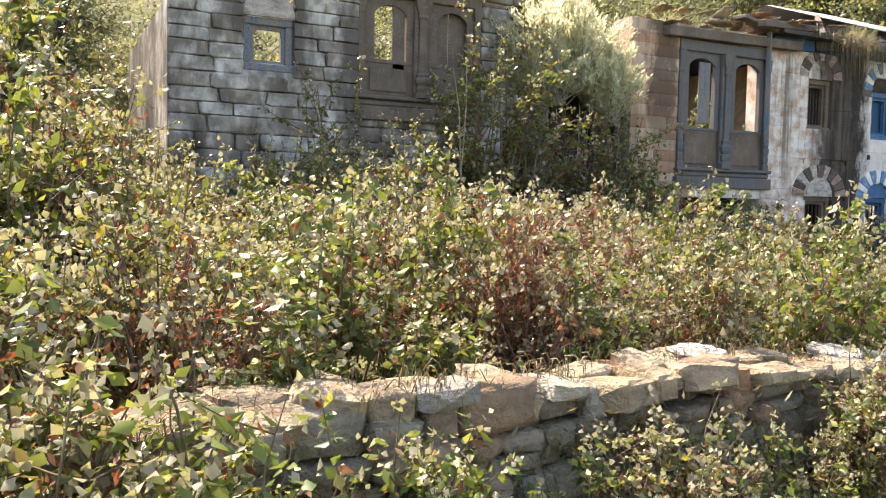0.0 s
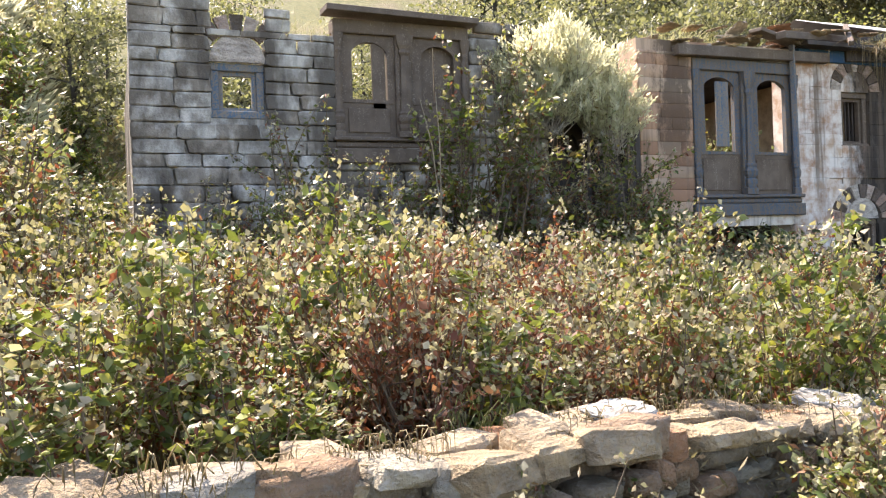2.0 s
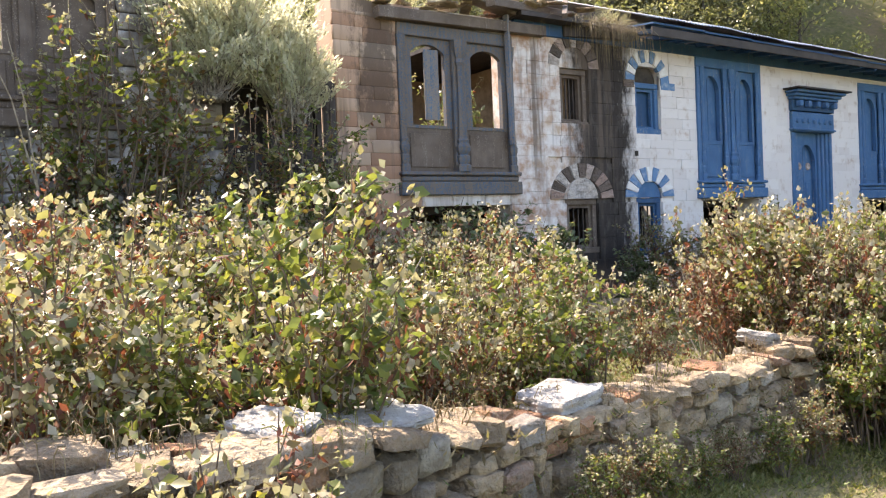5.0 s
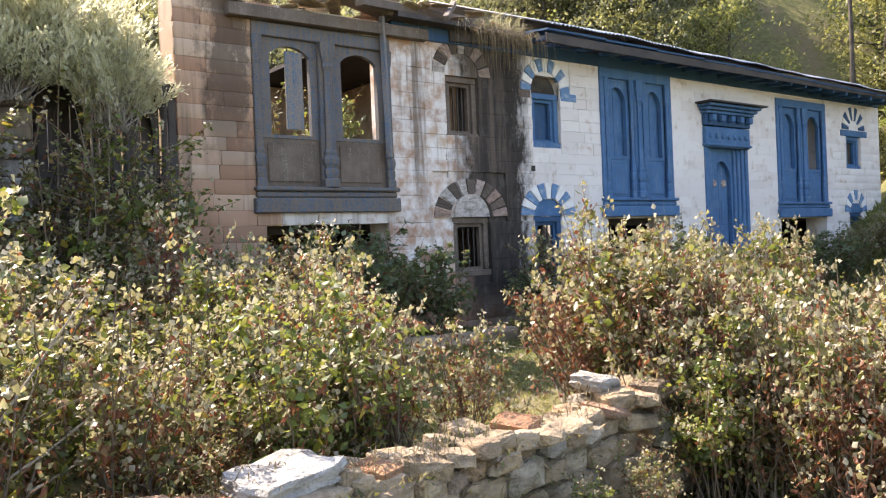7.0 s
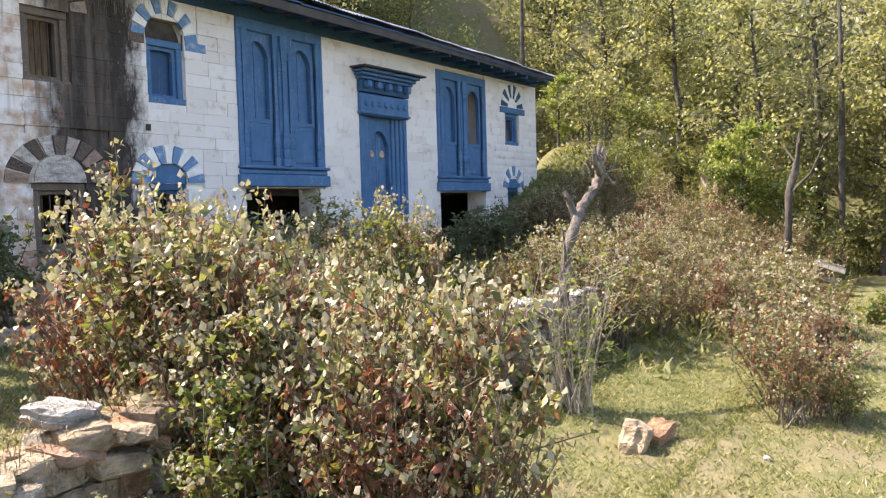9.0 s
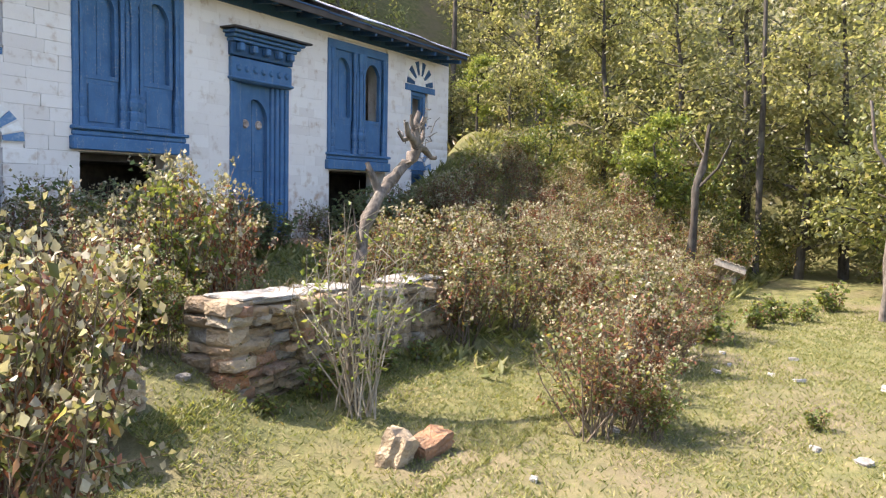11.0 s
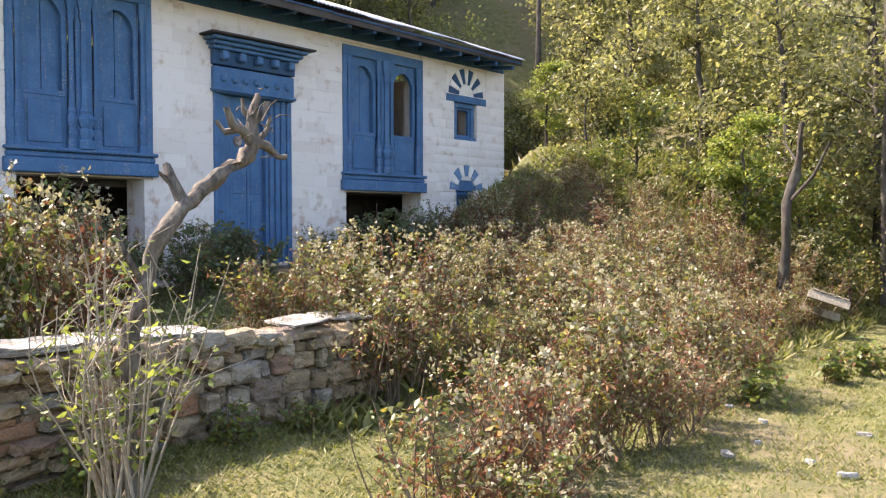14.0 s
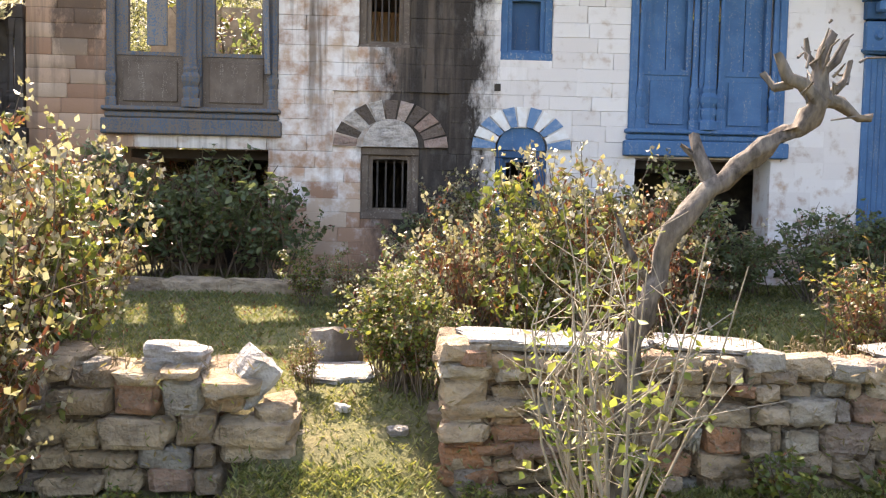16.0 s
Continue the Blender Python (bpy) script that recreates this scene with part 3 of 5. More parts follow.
part("hanging_shutter", box(3.68, 3.84, FRONT + .03, FRONT + .06, 2.5, 3.42, .006), TIMBER, bpy.data.objects["window_bay_ruin"])


def voussoirs(root, cx, cz, r0, r1, count, mats, y=FRONT - .012, span=math.pi, stretch=1.0):
    for i in range(count):
        a, b = (math.pi - span) / 2 + span * (i + .08) / count, (math.pi - span) / 2 + span * (i + .92) / count
        bm = bmesh.new()
        loop = [(r0, a), (r0, b), (r1, b), (r1, a)]
        fr = [bm.verts.new((cx + r * math.cos(u), y, cz + r * math.sin(u) * stretch)) for r, u in loop]
        bk = [bm.verts.new((cx + r * math.cos(u), y + .06, cz + r * math.sin(u) * stretch)) for r, u in loop]
        bm.faces.new(fr)
        for j in range(4):
            bm.faces.new((fr[j], bk[j], bk[(j + 1) % 4], fr[(j + 1) % 4]))
        bmesh.ops.recalc_face_normals(bm, faces=bm.faces[:])
        part("voussoir", bm, mats[i % len(mats)], root)


def half_disc(cx, cz, r, y0, y1, n=14):
    bm = bmesh.new()
    pts = [(cx + r * math.cos(math.pi * i / n), cz + r * math.sin(math.pi * i / n)) for i in range(n + 1)]
    fr = [bm.verts.new((p[0], y0, p[1])) for p in pts]
    bk = [bm.verts.new((p[0], y1, p[1])) for p in pts]
    bm.faces.new(fr)
    for j in range(len(pts)):
        q = (j + 1) % len(pts)
        bm.faces.new((fr[j], bk[j], bk[q], fr[q]))
    bmesh.ops.recalc_face_normals(bm, faces=bm.faces[:])
    return bm


def small_window(name, label, x0, x1, z0, z1, mat, bars=0, shutter=None, rise=0.0, depth=.05):
    root = thing(name, label, "window", kind="structure")
    y = FRONT + depth
    w = .085
    part("jamb", box(x0, x0 + w, y, y + .14, z0 + w, z1 - w, .008), mat, root)
    part("jamb", box(x1 - w, x1, y, y + .14, z0 + w, z1 - w, .008), mat, root)
    part("head", box(x0, x1, y - .005, y + .14, z1 - w, z1, .008), mat, root)
    part("window_sill", box(x0 - .02, x1 + .02, y - .03, y + .14, z0, z0 + w, .008), mat, root)
    part("inner_frame", pierced(x0 + w, x1 - w, z0 + w, z1 - w, arch_loop(x0 + w + .045, x1 - w - .045, z0 + w + .04, z1 - w - .04, .01), y + .04, y + .1), mat, root)
    for i in range(bars):
        bx = x0 + w + .05 + (x1 - x0 - 2 * w - .1) * (i + .5) / bars
        part("bar", box(bx - .009, bx + .009, y + .1, y + .118, z0 + w, z1 - w), TIMBER_DARK, root)
    if shutter:
        part("shutter", box(x0 + w, x1 - w, y + .12, y + .14, z0 + w, z1 - w), shutter, root)
    return root


w = small_window("window_upper_old", "dark weathered timber window with bars under an arch", 10.93, 11.5, 2.3, 3.15, TIMBER, 4)
voussoirs(w, 11.22, 3.16, .3, .5, 9, [PINK, DARKSTONE])
w = small_window("window_lower_barred", "grey timber barred window under a stone arch", 10.97, 11.62, .45, 1.25, TIMBER, 4)
voussoirs(w, 11.3, 1.25, .38, .64, 11, [PINK, DARKSTONE], stretch=.82)
part("tympanum", half_disc(11.3, 1.255, .31, FRONT - .008, FRONT + .05), PINK, w, "smooth pinkish half-round stone")
w = small_window("window_upper_blue", "blue-painted arched window with closed shutter", 12.5, 13.08, 2.25, 3.05, BLUE, 0, BLUE_DARK)
voussoirs(w, 12.79, 3.06, .31, .5, 11, [BLUESTONE, WHITESTONE])
# shade under the arch, put in as a near-black half disc
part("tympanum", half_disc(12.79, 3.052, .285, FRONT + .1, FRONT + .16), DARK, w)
part("impost", box(13.1, 13.42, FRONT - .014, FRONT + .04, 2.96, 3.07), BLUESTONE, w)
part("impost", box(12.24, 12.47, FRONT - .014, FRONT + .04, 2.96, 3.07), DARKSTONE, w)
w = small_window("window_lower_blue", "blue-painted arched window behind shrubs", 12.47, 13.05, .35, 1.25, BLUE_DARK, 3)
voussoirs(w, 12.76, 1.26, .3, .56, 11, [BLUESTONE, WHITESTONE], stretch=.85)
part("tympanum", half_disc(12.76, 1.255, .275, FRONT + .03, FRONT + .1), BLUE, w)
w = small_window("window_end_upper", "small blue window, dark inside, under a painted fan arch", 21.78, 22.36, 2.15, 2.86, BLUE)
part("lintel", box(21.5, 22.66, FRONT - .016, FRONT + .1, 2.862, 2.99, .006), BLUE, w)
voussoirs(w, 22.07, 3.0, .22, .5, 11, [BLUE_DARK, WHITESTONE])
part("tympanum", half_disc(22.07, 2.992, .21, FRONT - .006, FRONT + .04), WHITESTONE, w)
w = small_window("window_end_lower", "small blue window half hidden by shrubs", 21.8, 22.34, .4, 1.22, BLUE_DARK, 0, BLUE_DARK)
voussoirs(w, 22.07, 1.23, .27, .48, 9, [BLUESTONE, WHITESTONE])
part("tympanum", half_disc(22.07, 1.225, .26, FRONT + .02, FRONT + .1), BLUE, w)
w = small_window("window_ruin", "grey timber window under a plastered arch in a ruined wall", 1.88, 2.45, 2.5, 3.1, BLUE_OLD)
voussoirs(w, 2.165, 3.1, .33, .52, 9, [DARKSTONE, PINK])
part("tympanum", half_disc(2.165, 3.105, .3, FRONT, FRONT + .06), PINK, w, "stained pale plaster half-round")


def main_door():
    root = thing("door_main", "blue-painted carved door with stepped frame and bracketed crown", "door", kind="structure")
    x0, x1, z0, z1 = 16.62, 17.95, 0.0, 3.15
    y = FRONT - .03
    part("door_sill", box(x0, x1, y - .06, y + .3, z0 - .1, z0, .015), TIMBER, root)
    for i in range(4):                                    # stepped jambs, each set back
        a, w, yy = i * .085, .082, y + i * .03
        part("jamb", box(x0 + a, x0 + a + w, yy, yy + .2, z0, 2.42, .012), BLUE, root)
        part("jamb", box(x1 - a - w, x1 - a, yy, yy + .2, z0, 2.42, .012), BLUE, root)
    part("frieze", box(x0 - .02, x1 + .02, y - .04, y + .2, 2.42, 2.78, .012), BLUE, root)
    part("frieze_moulding", box(x0 - .04, x1 + .04, y - .07, y + .2, 2.44, 2.48, .01), BLUE, root)
    for i in range(7):
        cx = x0 + .12 + i * .182
        bm = bmesh.new()
        bmesh.ops.create_cone(bm, cap_ends=True, segments=8, radius1=.06, radius2=.035, depth=.03, matrix=Matrix.Translation((cx, y - .055, 2.62)) @ Matrix.Rotation(radians(90), 4, "X"))
        part("rosette", bm, BLUE, root)
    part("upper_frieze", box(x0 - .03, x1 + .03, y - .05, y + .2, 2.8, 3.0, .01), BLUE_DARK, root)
    for i in range(5):
        cx = x0 + .1 + i * .283
        bm = box(cx - .05, cx + .05, y - .17, y - .05, 2.86, 2.98, .02)
        part("bracket", bm, BLUE, root)
    for i, d in enumerate((.12, .17, .23)):
        part("crown_moulding", box(x0 - .06 - i * .04, x1 + .06 + i * .04, y - d, y + .2, 3.0 + i * .055, 3.05 + i * .055, .012), BLUE, root)
    part("crown_slab", box(x0 - .2, x1 + .24, y - .3, y + .2, 3.166, 3.195, .006), TIMBER_DARK, root, "thin slate slab")
    a, b = x0 + .34, x1 - .34
    hole = arch_loop(a + .05, b - .05, z0 + .02, 2.2, .28)
    part("arched_frame", pierced(a, b, z0, 2.42, hole, y + .13, y + .2), BLUE, root)
    m = (a + b) / 2
    for s, (p, q) in enumerate(((a + .03, m - .004), (m + .004, b - .03))):
        leaf = part("door_leaf", box(p, q, y + .21, y + .25, z0 + .02, 2.2, .004), BLUE, root)
        for c, d in ((.2, .95), (1.05, 1.5)):
            part("leaf_panel", box(p + .05, q - .05, y + .195, y + .209, z0 + c, z0 + d, .006), BLUE, leaf)
        bm = bmesh.new()
        bmesh.ops.create_cone(bm, cap_ends=True, segments=12, radius1=.075, radius2=.06, depth=.025, matrix=Matrix.Translation(((p + q) / 2, y + .195, 1.8)) @ Matrix.Rotation(radians(90), 4, "X"))
        part("medallion", bm, PINK, leaf, "faded reddish carved medallion")
    return root


main_door()
for i, (a, b, yy, zz) in enumerate(((16.5, 18.0, 8.3, -.05), (16.7, 17.9, 7.95, -.18))):
    ob = part("door_step", box(a, b, yy, yy + .42, zz - .2, zz + .02, .03), RUBBLE, None)
    tagged(ob, "worn grey stone doorstep below the blue door", "step", "door steps")

# socket hole drawn as a near-black block, its shade put into the colour
hole_ = part("wall_socket_hole", box(12.44, 12.51, FRONT - .014, FRONT + .02, 1.9, 1.98), DARK, None)
tagged(hole_, "small dark square socket in the white wall", "hole", kind="structure")


# ---- shrubs ----
def plant(seed, height, radius, stems, leaves, size, leaf_mat, name="shrub", dry=0.25, dry_mat=None, seeds=True, stem_mat=None, bare=0.36, width=.6, droop=0.35, twig_r=.006):
    """A many-stemmed shrub at the origin: stems, leaves, dry leaves and seed heads."""
    r = np.random.default_rng(seed)
    root = thing(name, "", "shrub")
    wood_pile, spots, ways, tips = Pile(), [], [], []
    per = max(4, leaves // (stems * 5))
    for s in range(stems):
        az, lean = r.uniform(0, 2 * math.pi), r.uniform(0.05, 1) ** .8 * radius
        h = height * r.uniform(.6, 1.08) * (1 - .25 * lean / max(radius, .01))
        base = np.array((r.normal(0, .08), r.normal(0, .08), -.05))
        top = np.array((math.cos(az) * lean, math.sin(az) * lean, h))
        bow = r.normal(0, .06, 3) * height
        line = [base + (top - base) * t + bow * math.sin(math.pi * t) * t for t in np.linspace(0, 1, 6)]
        wood_pile.add(*tube_arrays(line, np.linspace(twig_r * 1.5, twig_r * .4, 6), 4))
        paths = [(line, bare)]
        for b in range(4):
            t = r.uniform(.3, .9)
            k = min(int(t * 5), 4)
            p = line[k] + (line[k + 1] - line[k]) * (t * 5 - k)
            d = r.normal(0, 1, 3)
            d[2] = abs(d[2]) * .9 + .3
            d = d / np.linalg.norm(d) * height * r.uniform(.12, .3)
            tw = [p, p + d * .5 + r.normal(0, .015, 3), p + d]
            wood_pile.add(*tube_arrays(tw, (twig_r * .7, twig_r * .5, twig_r * .3), 3))
            paths.append((tw, 0.05))
        for path, start in paths:
            tips.append(path[-1])
            ts = r.uniform(start, 1, per) * (len(path) - 1)
            for t in ts:
                k = min(int(t), len(path) - 2)
                spots.append(path[k] + (path[k + 1] - path[k]) * (t - k))
                a = r.uniform(0, 2 * math.pi)
                ways.append((math.cos(a), math.sin(a), r.uniform(-.9, .6) - droop * .5))
    spots, ways = np.array(spots) + r.normal(0, .02, (len(spots), 3)), np.array(ways)
    attach("branchwork", wood_pile.mesh("branchwork", stem_mat or TWIG), root)
    cut = r.random(len(spots)) < dry
    low = spots[:, 2] < height * .6
    cut |= low & (r.random(len(spots)) < dry * .8)
    if (~cut).any():
        v, f = leaf_arrays(spots[~cut], ways[~cut], size, width, r=r)
        tagged(attach("foliage", fast_mesh("foliage", v, f, leaf_mat), root), kind="stuff")
    if cut.any():
        v, f = leaf_arrays(spots[cut], ways[cut] - (0, 0, .6), size * .8, width * .7, r=r)
        tagged(attach("withered_foliage", fast_mesh("withered_foliage", v, f, dry_mat or LEAF_RUST), root, "withered reddish-brown leaves"), kind="stuff")
    if seeds:
        t = np.repeat(np.array(tips), 7, 0)
        t = t + r.normal(0, .022, t.shape)
        v, f = leaf_arrays(t, r.normal(0, 1, t.shape) + (0, 0, .7), .036, .9, r=r)
        tagged(attach("seed_fluff", fast_mesh("seed_fluff", v, f, SEED), root, "pale dry seed heads"), kind="stuff")
    return root


class Stand:
    """Variants of one kind of plant, set out as copies."""

    def __init__(self, variants, label, group, category="shrub"):
        self.variants, self.label, self.group, self.category, self.used, self.i = variants, label, group, category, set(), 0

    def put(self, x, y, scale=1.0, z=None, lean=0.0, tall=1.0, kept=False):
        ob = self.variants[self.i % len(self.variants)]
        self.i += 1
        y = y if kept else float(set_back(x, y))
        z = on_ground(x, y) if z is None else z
        m = Matrix.LocRotScale((x, y, z), Euler((rr.uniform(-lean, lean), rr.uniform(-lean, lean), rr.uniform(0, 6.28))), (scale, scale, scale * tall))
        if ob.name in self.used:
            got = copy_thing(ob, m)
            got.scale = (scale, scale, scale * tall)
        else:
            self.used.add(ob.name)
            ob.matrix_basis = m
            got = ob
        return tagged(got, self.label, self.category, self.group)


GREEN = Stand([plant(100 + i, 1.15, .5, 16, 1500, .066, LEAF_GREEN, dry=.15) for i in range(5)], "leafy green shrub with pale seed heads", "green shrubs of the terrace")
OLIVE = Stand([plant(120 + i, 1.2, .52, 17, 1500, .058, LEAF_OLIVE, dry=.36) for i in range(6)], "olive-green autumn shrub with withered lower leaves", "olive shrubs of the terrace")
RUST = Stand([plant(140 + i, 1.15, .5, 16, 1300, .056, LEAF_RUST if i % 2 else LEAF_OLIVE, dry=.65) for i in range(4)], "rust-brown withering shrub with curled dead leaves", "withered shrubs")
DARKS = Stand([plant(160 + i, 1.1, .55, 16, 1300, .075, LEAF_DARK, "shade_shrub", dry=.06, seeds=False) for i in range(4)], "dark green shrub in the shade of the house", "dark shrubs at the house foot")
SCRUB = Stand([plant(180 + i, 1.0, .55, 20, 1200, .052, LEAF_OLIVE, "scrub_bush", dry=.34, stem_mat=TWIG, seeds=False) for i in range(5)], "dry brownish scrub bush with many thin stems", "dry scrub")
WEED = Stand([plant(200 + i, .42, .3, 9, 320, .075, LEAF_GREEN, name="weed", dry=.08, seeds=False, bare=.05) for i in range(3)], "low leafy green weed", "weeds", "weed")

# terrace in front of the ruins
pts = []
for gx_ in np.arange(-3.2, 7.7, .5):
    for gy_ in np.arange(3.75, 8.6, .6):
        pts.append((gx_ + rr.uniform(-.22, .22), gy_ + rr.uniform(-.25, .25)))
for x, y in pts:
    if x > 7.1 and y > 6.5:
        continue
    k = rr.random()
    red = math.exp(-((x - 2.6) / 1.3) ** 2 - ((y - 4.6) / 1.0) ** 2) + .8 * math.exp(-((x - 7.4) / .5) ** 2)
    sc = rr.uniform(.72, 1.1) * (1.25 if y > 6.5 else 1.1 if y > 5 else .95) * (1.1 if x < 0 else 1)
    (RUST if k < red * .9 + .1 else OLIVE if k < .58 else GREEN).put(x, y, sc, lean=.14, tall=rr.uniform(.85, 1.3))
for x, y in ((2.0, 4.1), (2.4, 4.5), (2.8, 4.1), (3.1, 4.6), (2.6, 5.0), (3.4, 4.2), (1.7, 4.7), (7.35, 4.6), (7.5, 5.1), (7.3, 5.6)):
    RUST.put(x, y, rr.uniform(.85, 1.05), lean=.1, tall=rr.uniform(.85, 1.1))
# shrubs rooted along the face of the wall
for x, y, sc, st in ((-1.2, 2.75, .8, GREEN), (-.4, 2.8, .75, GREEN), (.35, 2.75, .72, GREEN), (1.0, 2.8, .6, GREEN), (2.15, 2.8, .75, OLIVE), (2.5, 2.75, .62, GREEN), (3.5, 2.7, .8, OLIVE),
                     (3.75, 2.85, .8, RUST), (4.2, 2.8, .5, OLIVE), (5.6, 2.75, .55, GREEN), (5.9, 2.85, .6, OLIVE), (6.7, 2.85, .45, GREEN), (7.5, 2.75, .6, GREEN), (10.95, 3.75, .3, OLIVE), (.1, 2.7, .8, GREEN), (-.2, 2.6, .75, OLIVE), (1.5, 2.75, .6, GREEN), (1.9, 2.7, .7, OLIVE), (2.9, 2.75, .55, OLIVE), (3.6, 2.65, .85, OLIVE), (3.3, 2.75, .7, GREEN), (4.6, 2.8, .45, GREEN), (6.2, 2.8, .6, GREEN), (7.1, 2.85, .5, OLIVE), (7.9, 2.75, .7, OLIVE)):
    st.put(x, y, sc * (1.25 if x < 1.3 else 1.0 if x < 3.9 else .7 if x < 8 else 1), lean=.12)
# the large bush by the end of the wall
for x, y, sc, st in ((8.7, 3.2, .9, RUST), (8.65, 2.75, .8, GREEN), (8.95, 3.4, 1.0, OLIVE), (8.95, 3.05, 1.1, RUST), (9.0, 3.35, 1.2, OLIVE), (9.15, 3.0, 1.15, OLIVE), (9.35, 3.3, 1.15, RUST), (9.5, 3.05, 1.0, OLIVE),
                     (8.85, 2.6, .85, OLIVE), (9.3, 2.7, .75, RUST), (9.7, 3.5, .9, GREEN), (9.0, 3.6, 1.0, GREEN), (8.75, 2.9, .75, OLIVE), (9.0, 2.75, .95, GREEN)):
    st.put(x, y, sc, lean=.12, tall=rr.uniform(1.1, 1.35))
for x, y, sc, st in ((9.0, 2.95, 1.05, OLIVE), (9.35, 2.75, 1.05, RUST), (9.6, 2.95, 1.0, OLIVE), (9.15, 2.5, .95, OLIVE), (8.85, 2.75, .95, RUST), (9.6, 3.3, 1.05, OLIVE), (9.2, 3.2, 1.1, RUST), (9.4, 3.05, 1.1, OLIVE),
                     (8.95, 4.75, 1.05, RUST), (9.15, 4.9, 1.1, OLIVE), (9.4, 4.95, 1.0, OLIVE), (9.1, 4.55, .95, RUST), (11.55, 4.75, .7, GREEN), (11.65, 4.6, .55, GREEN), (12.3, 5.25, 1.0, GREEN), (12.75, 5.3, 1.05, OLIVE), (13.15, 5.5, .95, RUST), (12.0, 5.7, .95, RUST)):
    st.put(x, y, sc, lean=.12, tall=rr.uniform(1.15, 1.4), kept=True)
# foot of the house
for x in np.arange(7.6, 10.2, .42):
    DARKS.put(x, 8.3 + rr.uniform(-.25, .2), rr.uniform(1.1, 1.5))
for x in np.arange(11.7, 16.4, .38):
    st = DARKS if rr.random() < .55 else OLIVE
    st.put(x, 8.0 + rr.uniform(-.45, .45), rr.uniform(.7, 1.12))
for x, y, sc, st in ((11.6, 7.2, .7, RUST), (12.1, 6.8, .85, RUST), (12.7, 6.9, .9, OLIVE), (13.2, 6.6, .9, GREEN), (13.6, 7.0, 1.0, OLIVE), (13.9, 7.4, 1.2, GREEN),
                     (16.4, 8.4, .9, DARKS), (16.7, 8.1, .85, DARKS), (17.9, 8.45, .7, OLIVE), (18.3, 8.3, .75, DARKS), (19.1, 8.3, 1.1, DARKS), (19.6, 8.1, 1.1, DARKS), (20.2, 8.2, .9, OLIVE), (20.8, 8.2, .6, RUST), (21.3, 8.1, .55, OLIVE),
                     (11.45, 3.75, .62, GREEN), (11.4, 4.0, .7, GREEN), (11.0, 6.1, .5, OLIVE), (11.6, 5.6, .65, OLIVE), (12.0, 5.2, .75, OLIVE), (12.3, 5.8, .95, RUST), (12.9, 5.6, 1.0, OLIVE), (13.8, 5.7, 1.0, OLIVE), (12.5, 6.3, 1.05, GREEN), (12.9, 4.6, .6, OLIVE), (10.6, 6.9, .5, GREEN)):
    st.put(x, y, sc)
for x, sc in ((9.55, 1.0), (9.75, 1.1), (9.4, .8)):
    DARKS.put(x, 9.85, sc, z=1.2, tall=1.6)
# bank east of the wall
for gx_ in np.arange(14.7, 24.5, .62):
    for gy_ in np.arange(2.2, 8.2, .68):
        x, y = gx_ + rr.uniform(-.25, .25), gy_ + rr.uniform(-.28, .28)
        if y < 3.3 and x < 15.2 or (y < 2.8 and x > 18.5) or (y > 7.2 and x < 18.8) or (x < 17.6 and y > 4.2) or (x < 20.5 and y > 6.2):
            continue
        (SCRUB if rr.random() < .62 else OLIVE if rr.random() < .7 else RUST).put(x, y, rr.uniform(.75, 1.15), lean=.12)
for x, y, sc, st in ((13.15, 1.75, .95, SCRUB), (13.5, 1.6, .85, RUST), (13.7, 1.95, .95, SCRUB), (14.2, 2.1, 1.0, RUST), (14.6, 2.2, .9, SCRUB), (15.1, 2.1, .9, SCRUB), (15.7, 1.9, .8, SCRUB), (13.35, 1.4, .55, GREEN), (14.9, 2.8, 1.05, OLIVE)):
    st.put(x, y, sc, lean=.1)
for x, y, sc in ((14.2, .4, .45), (12.7, 2.85, .7), (13.4, 2.8, .75), (12.4, 2.75, .8), (11.9, 2.8, .5), (10.2, 2.8, .4), (14.0, 2.75, .6), (10.9, 4.9, .35), (20.2, 1.2, .9), (18.9, 1.6, 1.0), (19.6, 1.5, 1.2), (17.6, 1.9, 1.1), (21.5, .9, 1.2)):
    WEED.put(x, y, sc)
# climbing growth on the ruin
TALL = Stand([plant(220 + i, 2.9, .8, 20, 2600, .075, LEAF_OLIVE if i else LEAF_GREEN, "climbing_shrub", dry=.2, twig_r=.011) for i in range(3)], "tall tangled shrub growing against the ruined wall", "tall shrubs at the ruin")
for x, y, sc in ((4.4, 8.15, 1.15), (4.95, 8.2, 1.2), (5.9, 8.1, .95), (6.5, 8.3, .9), (3.3, 8.4, .66), (1.2, 8.5, .6), (6.9, 8.2, .7), (9.0, 10.4, 1.1), (9.7, 10.6, 1.1), (2.0, 8.3, .6), (2.6, 8.2, .9), (3.6, 8.1, .7), (.6, 8.2, .7), (4.1, 8.3, .62), (1.6, 7.6, .62), (2.4, 7.5, .66), (3.1, 7.4, .7), (0, 7.6, .8)):
    TALL.put(x, y, sc)
# the hillside left of the ruin
HILL = Stand([plant(240 + i, 1.5, .75, 16, 1300, .1, m_, "hill_bush", dry=.1, seeds=False, twig_r=.009) for i, m_ in enumerate((LEAF_GREEN, LEAF_BRIGHT, LEAF_DARK, LEAF_GREEN))], "leafy green bush on the hillside", "hillside bushes")
for i in range(60):
    x, y = rr.uniform(-7, .6), rr.uniform(5.5, 15)
    HILL.put(x, y, rr.uniform(.8, 1.35))
for i in range(26):
    HILL.put(rr.uniform(0, 13), rr.uniform(14.3, 18), rr.uniform(.7, 1.2))


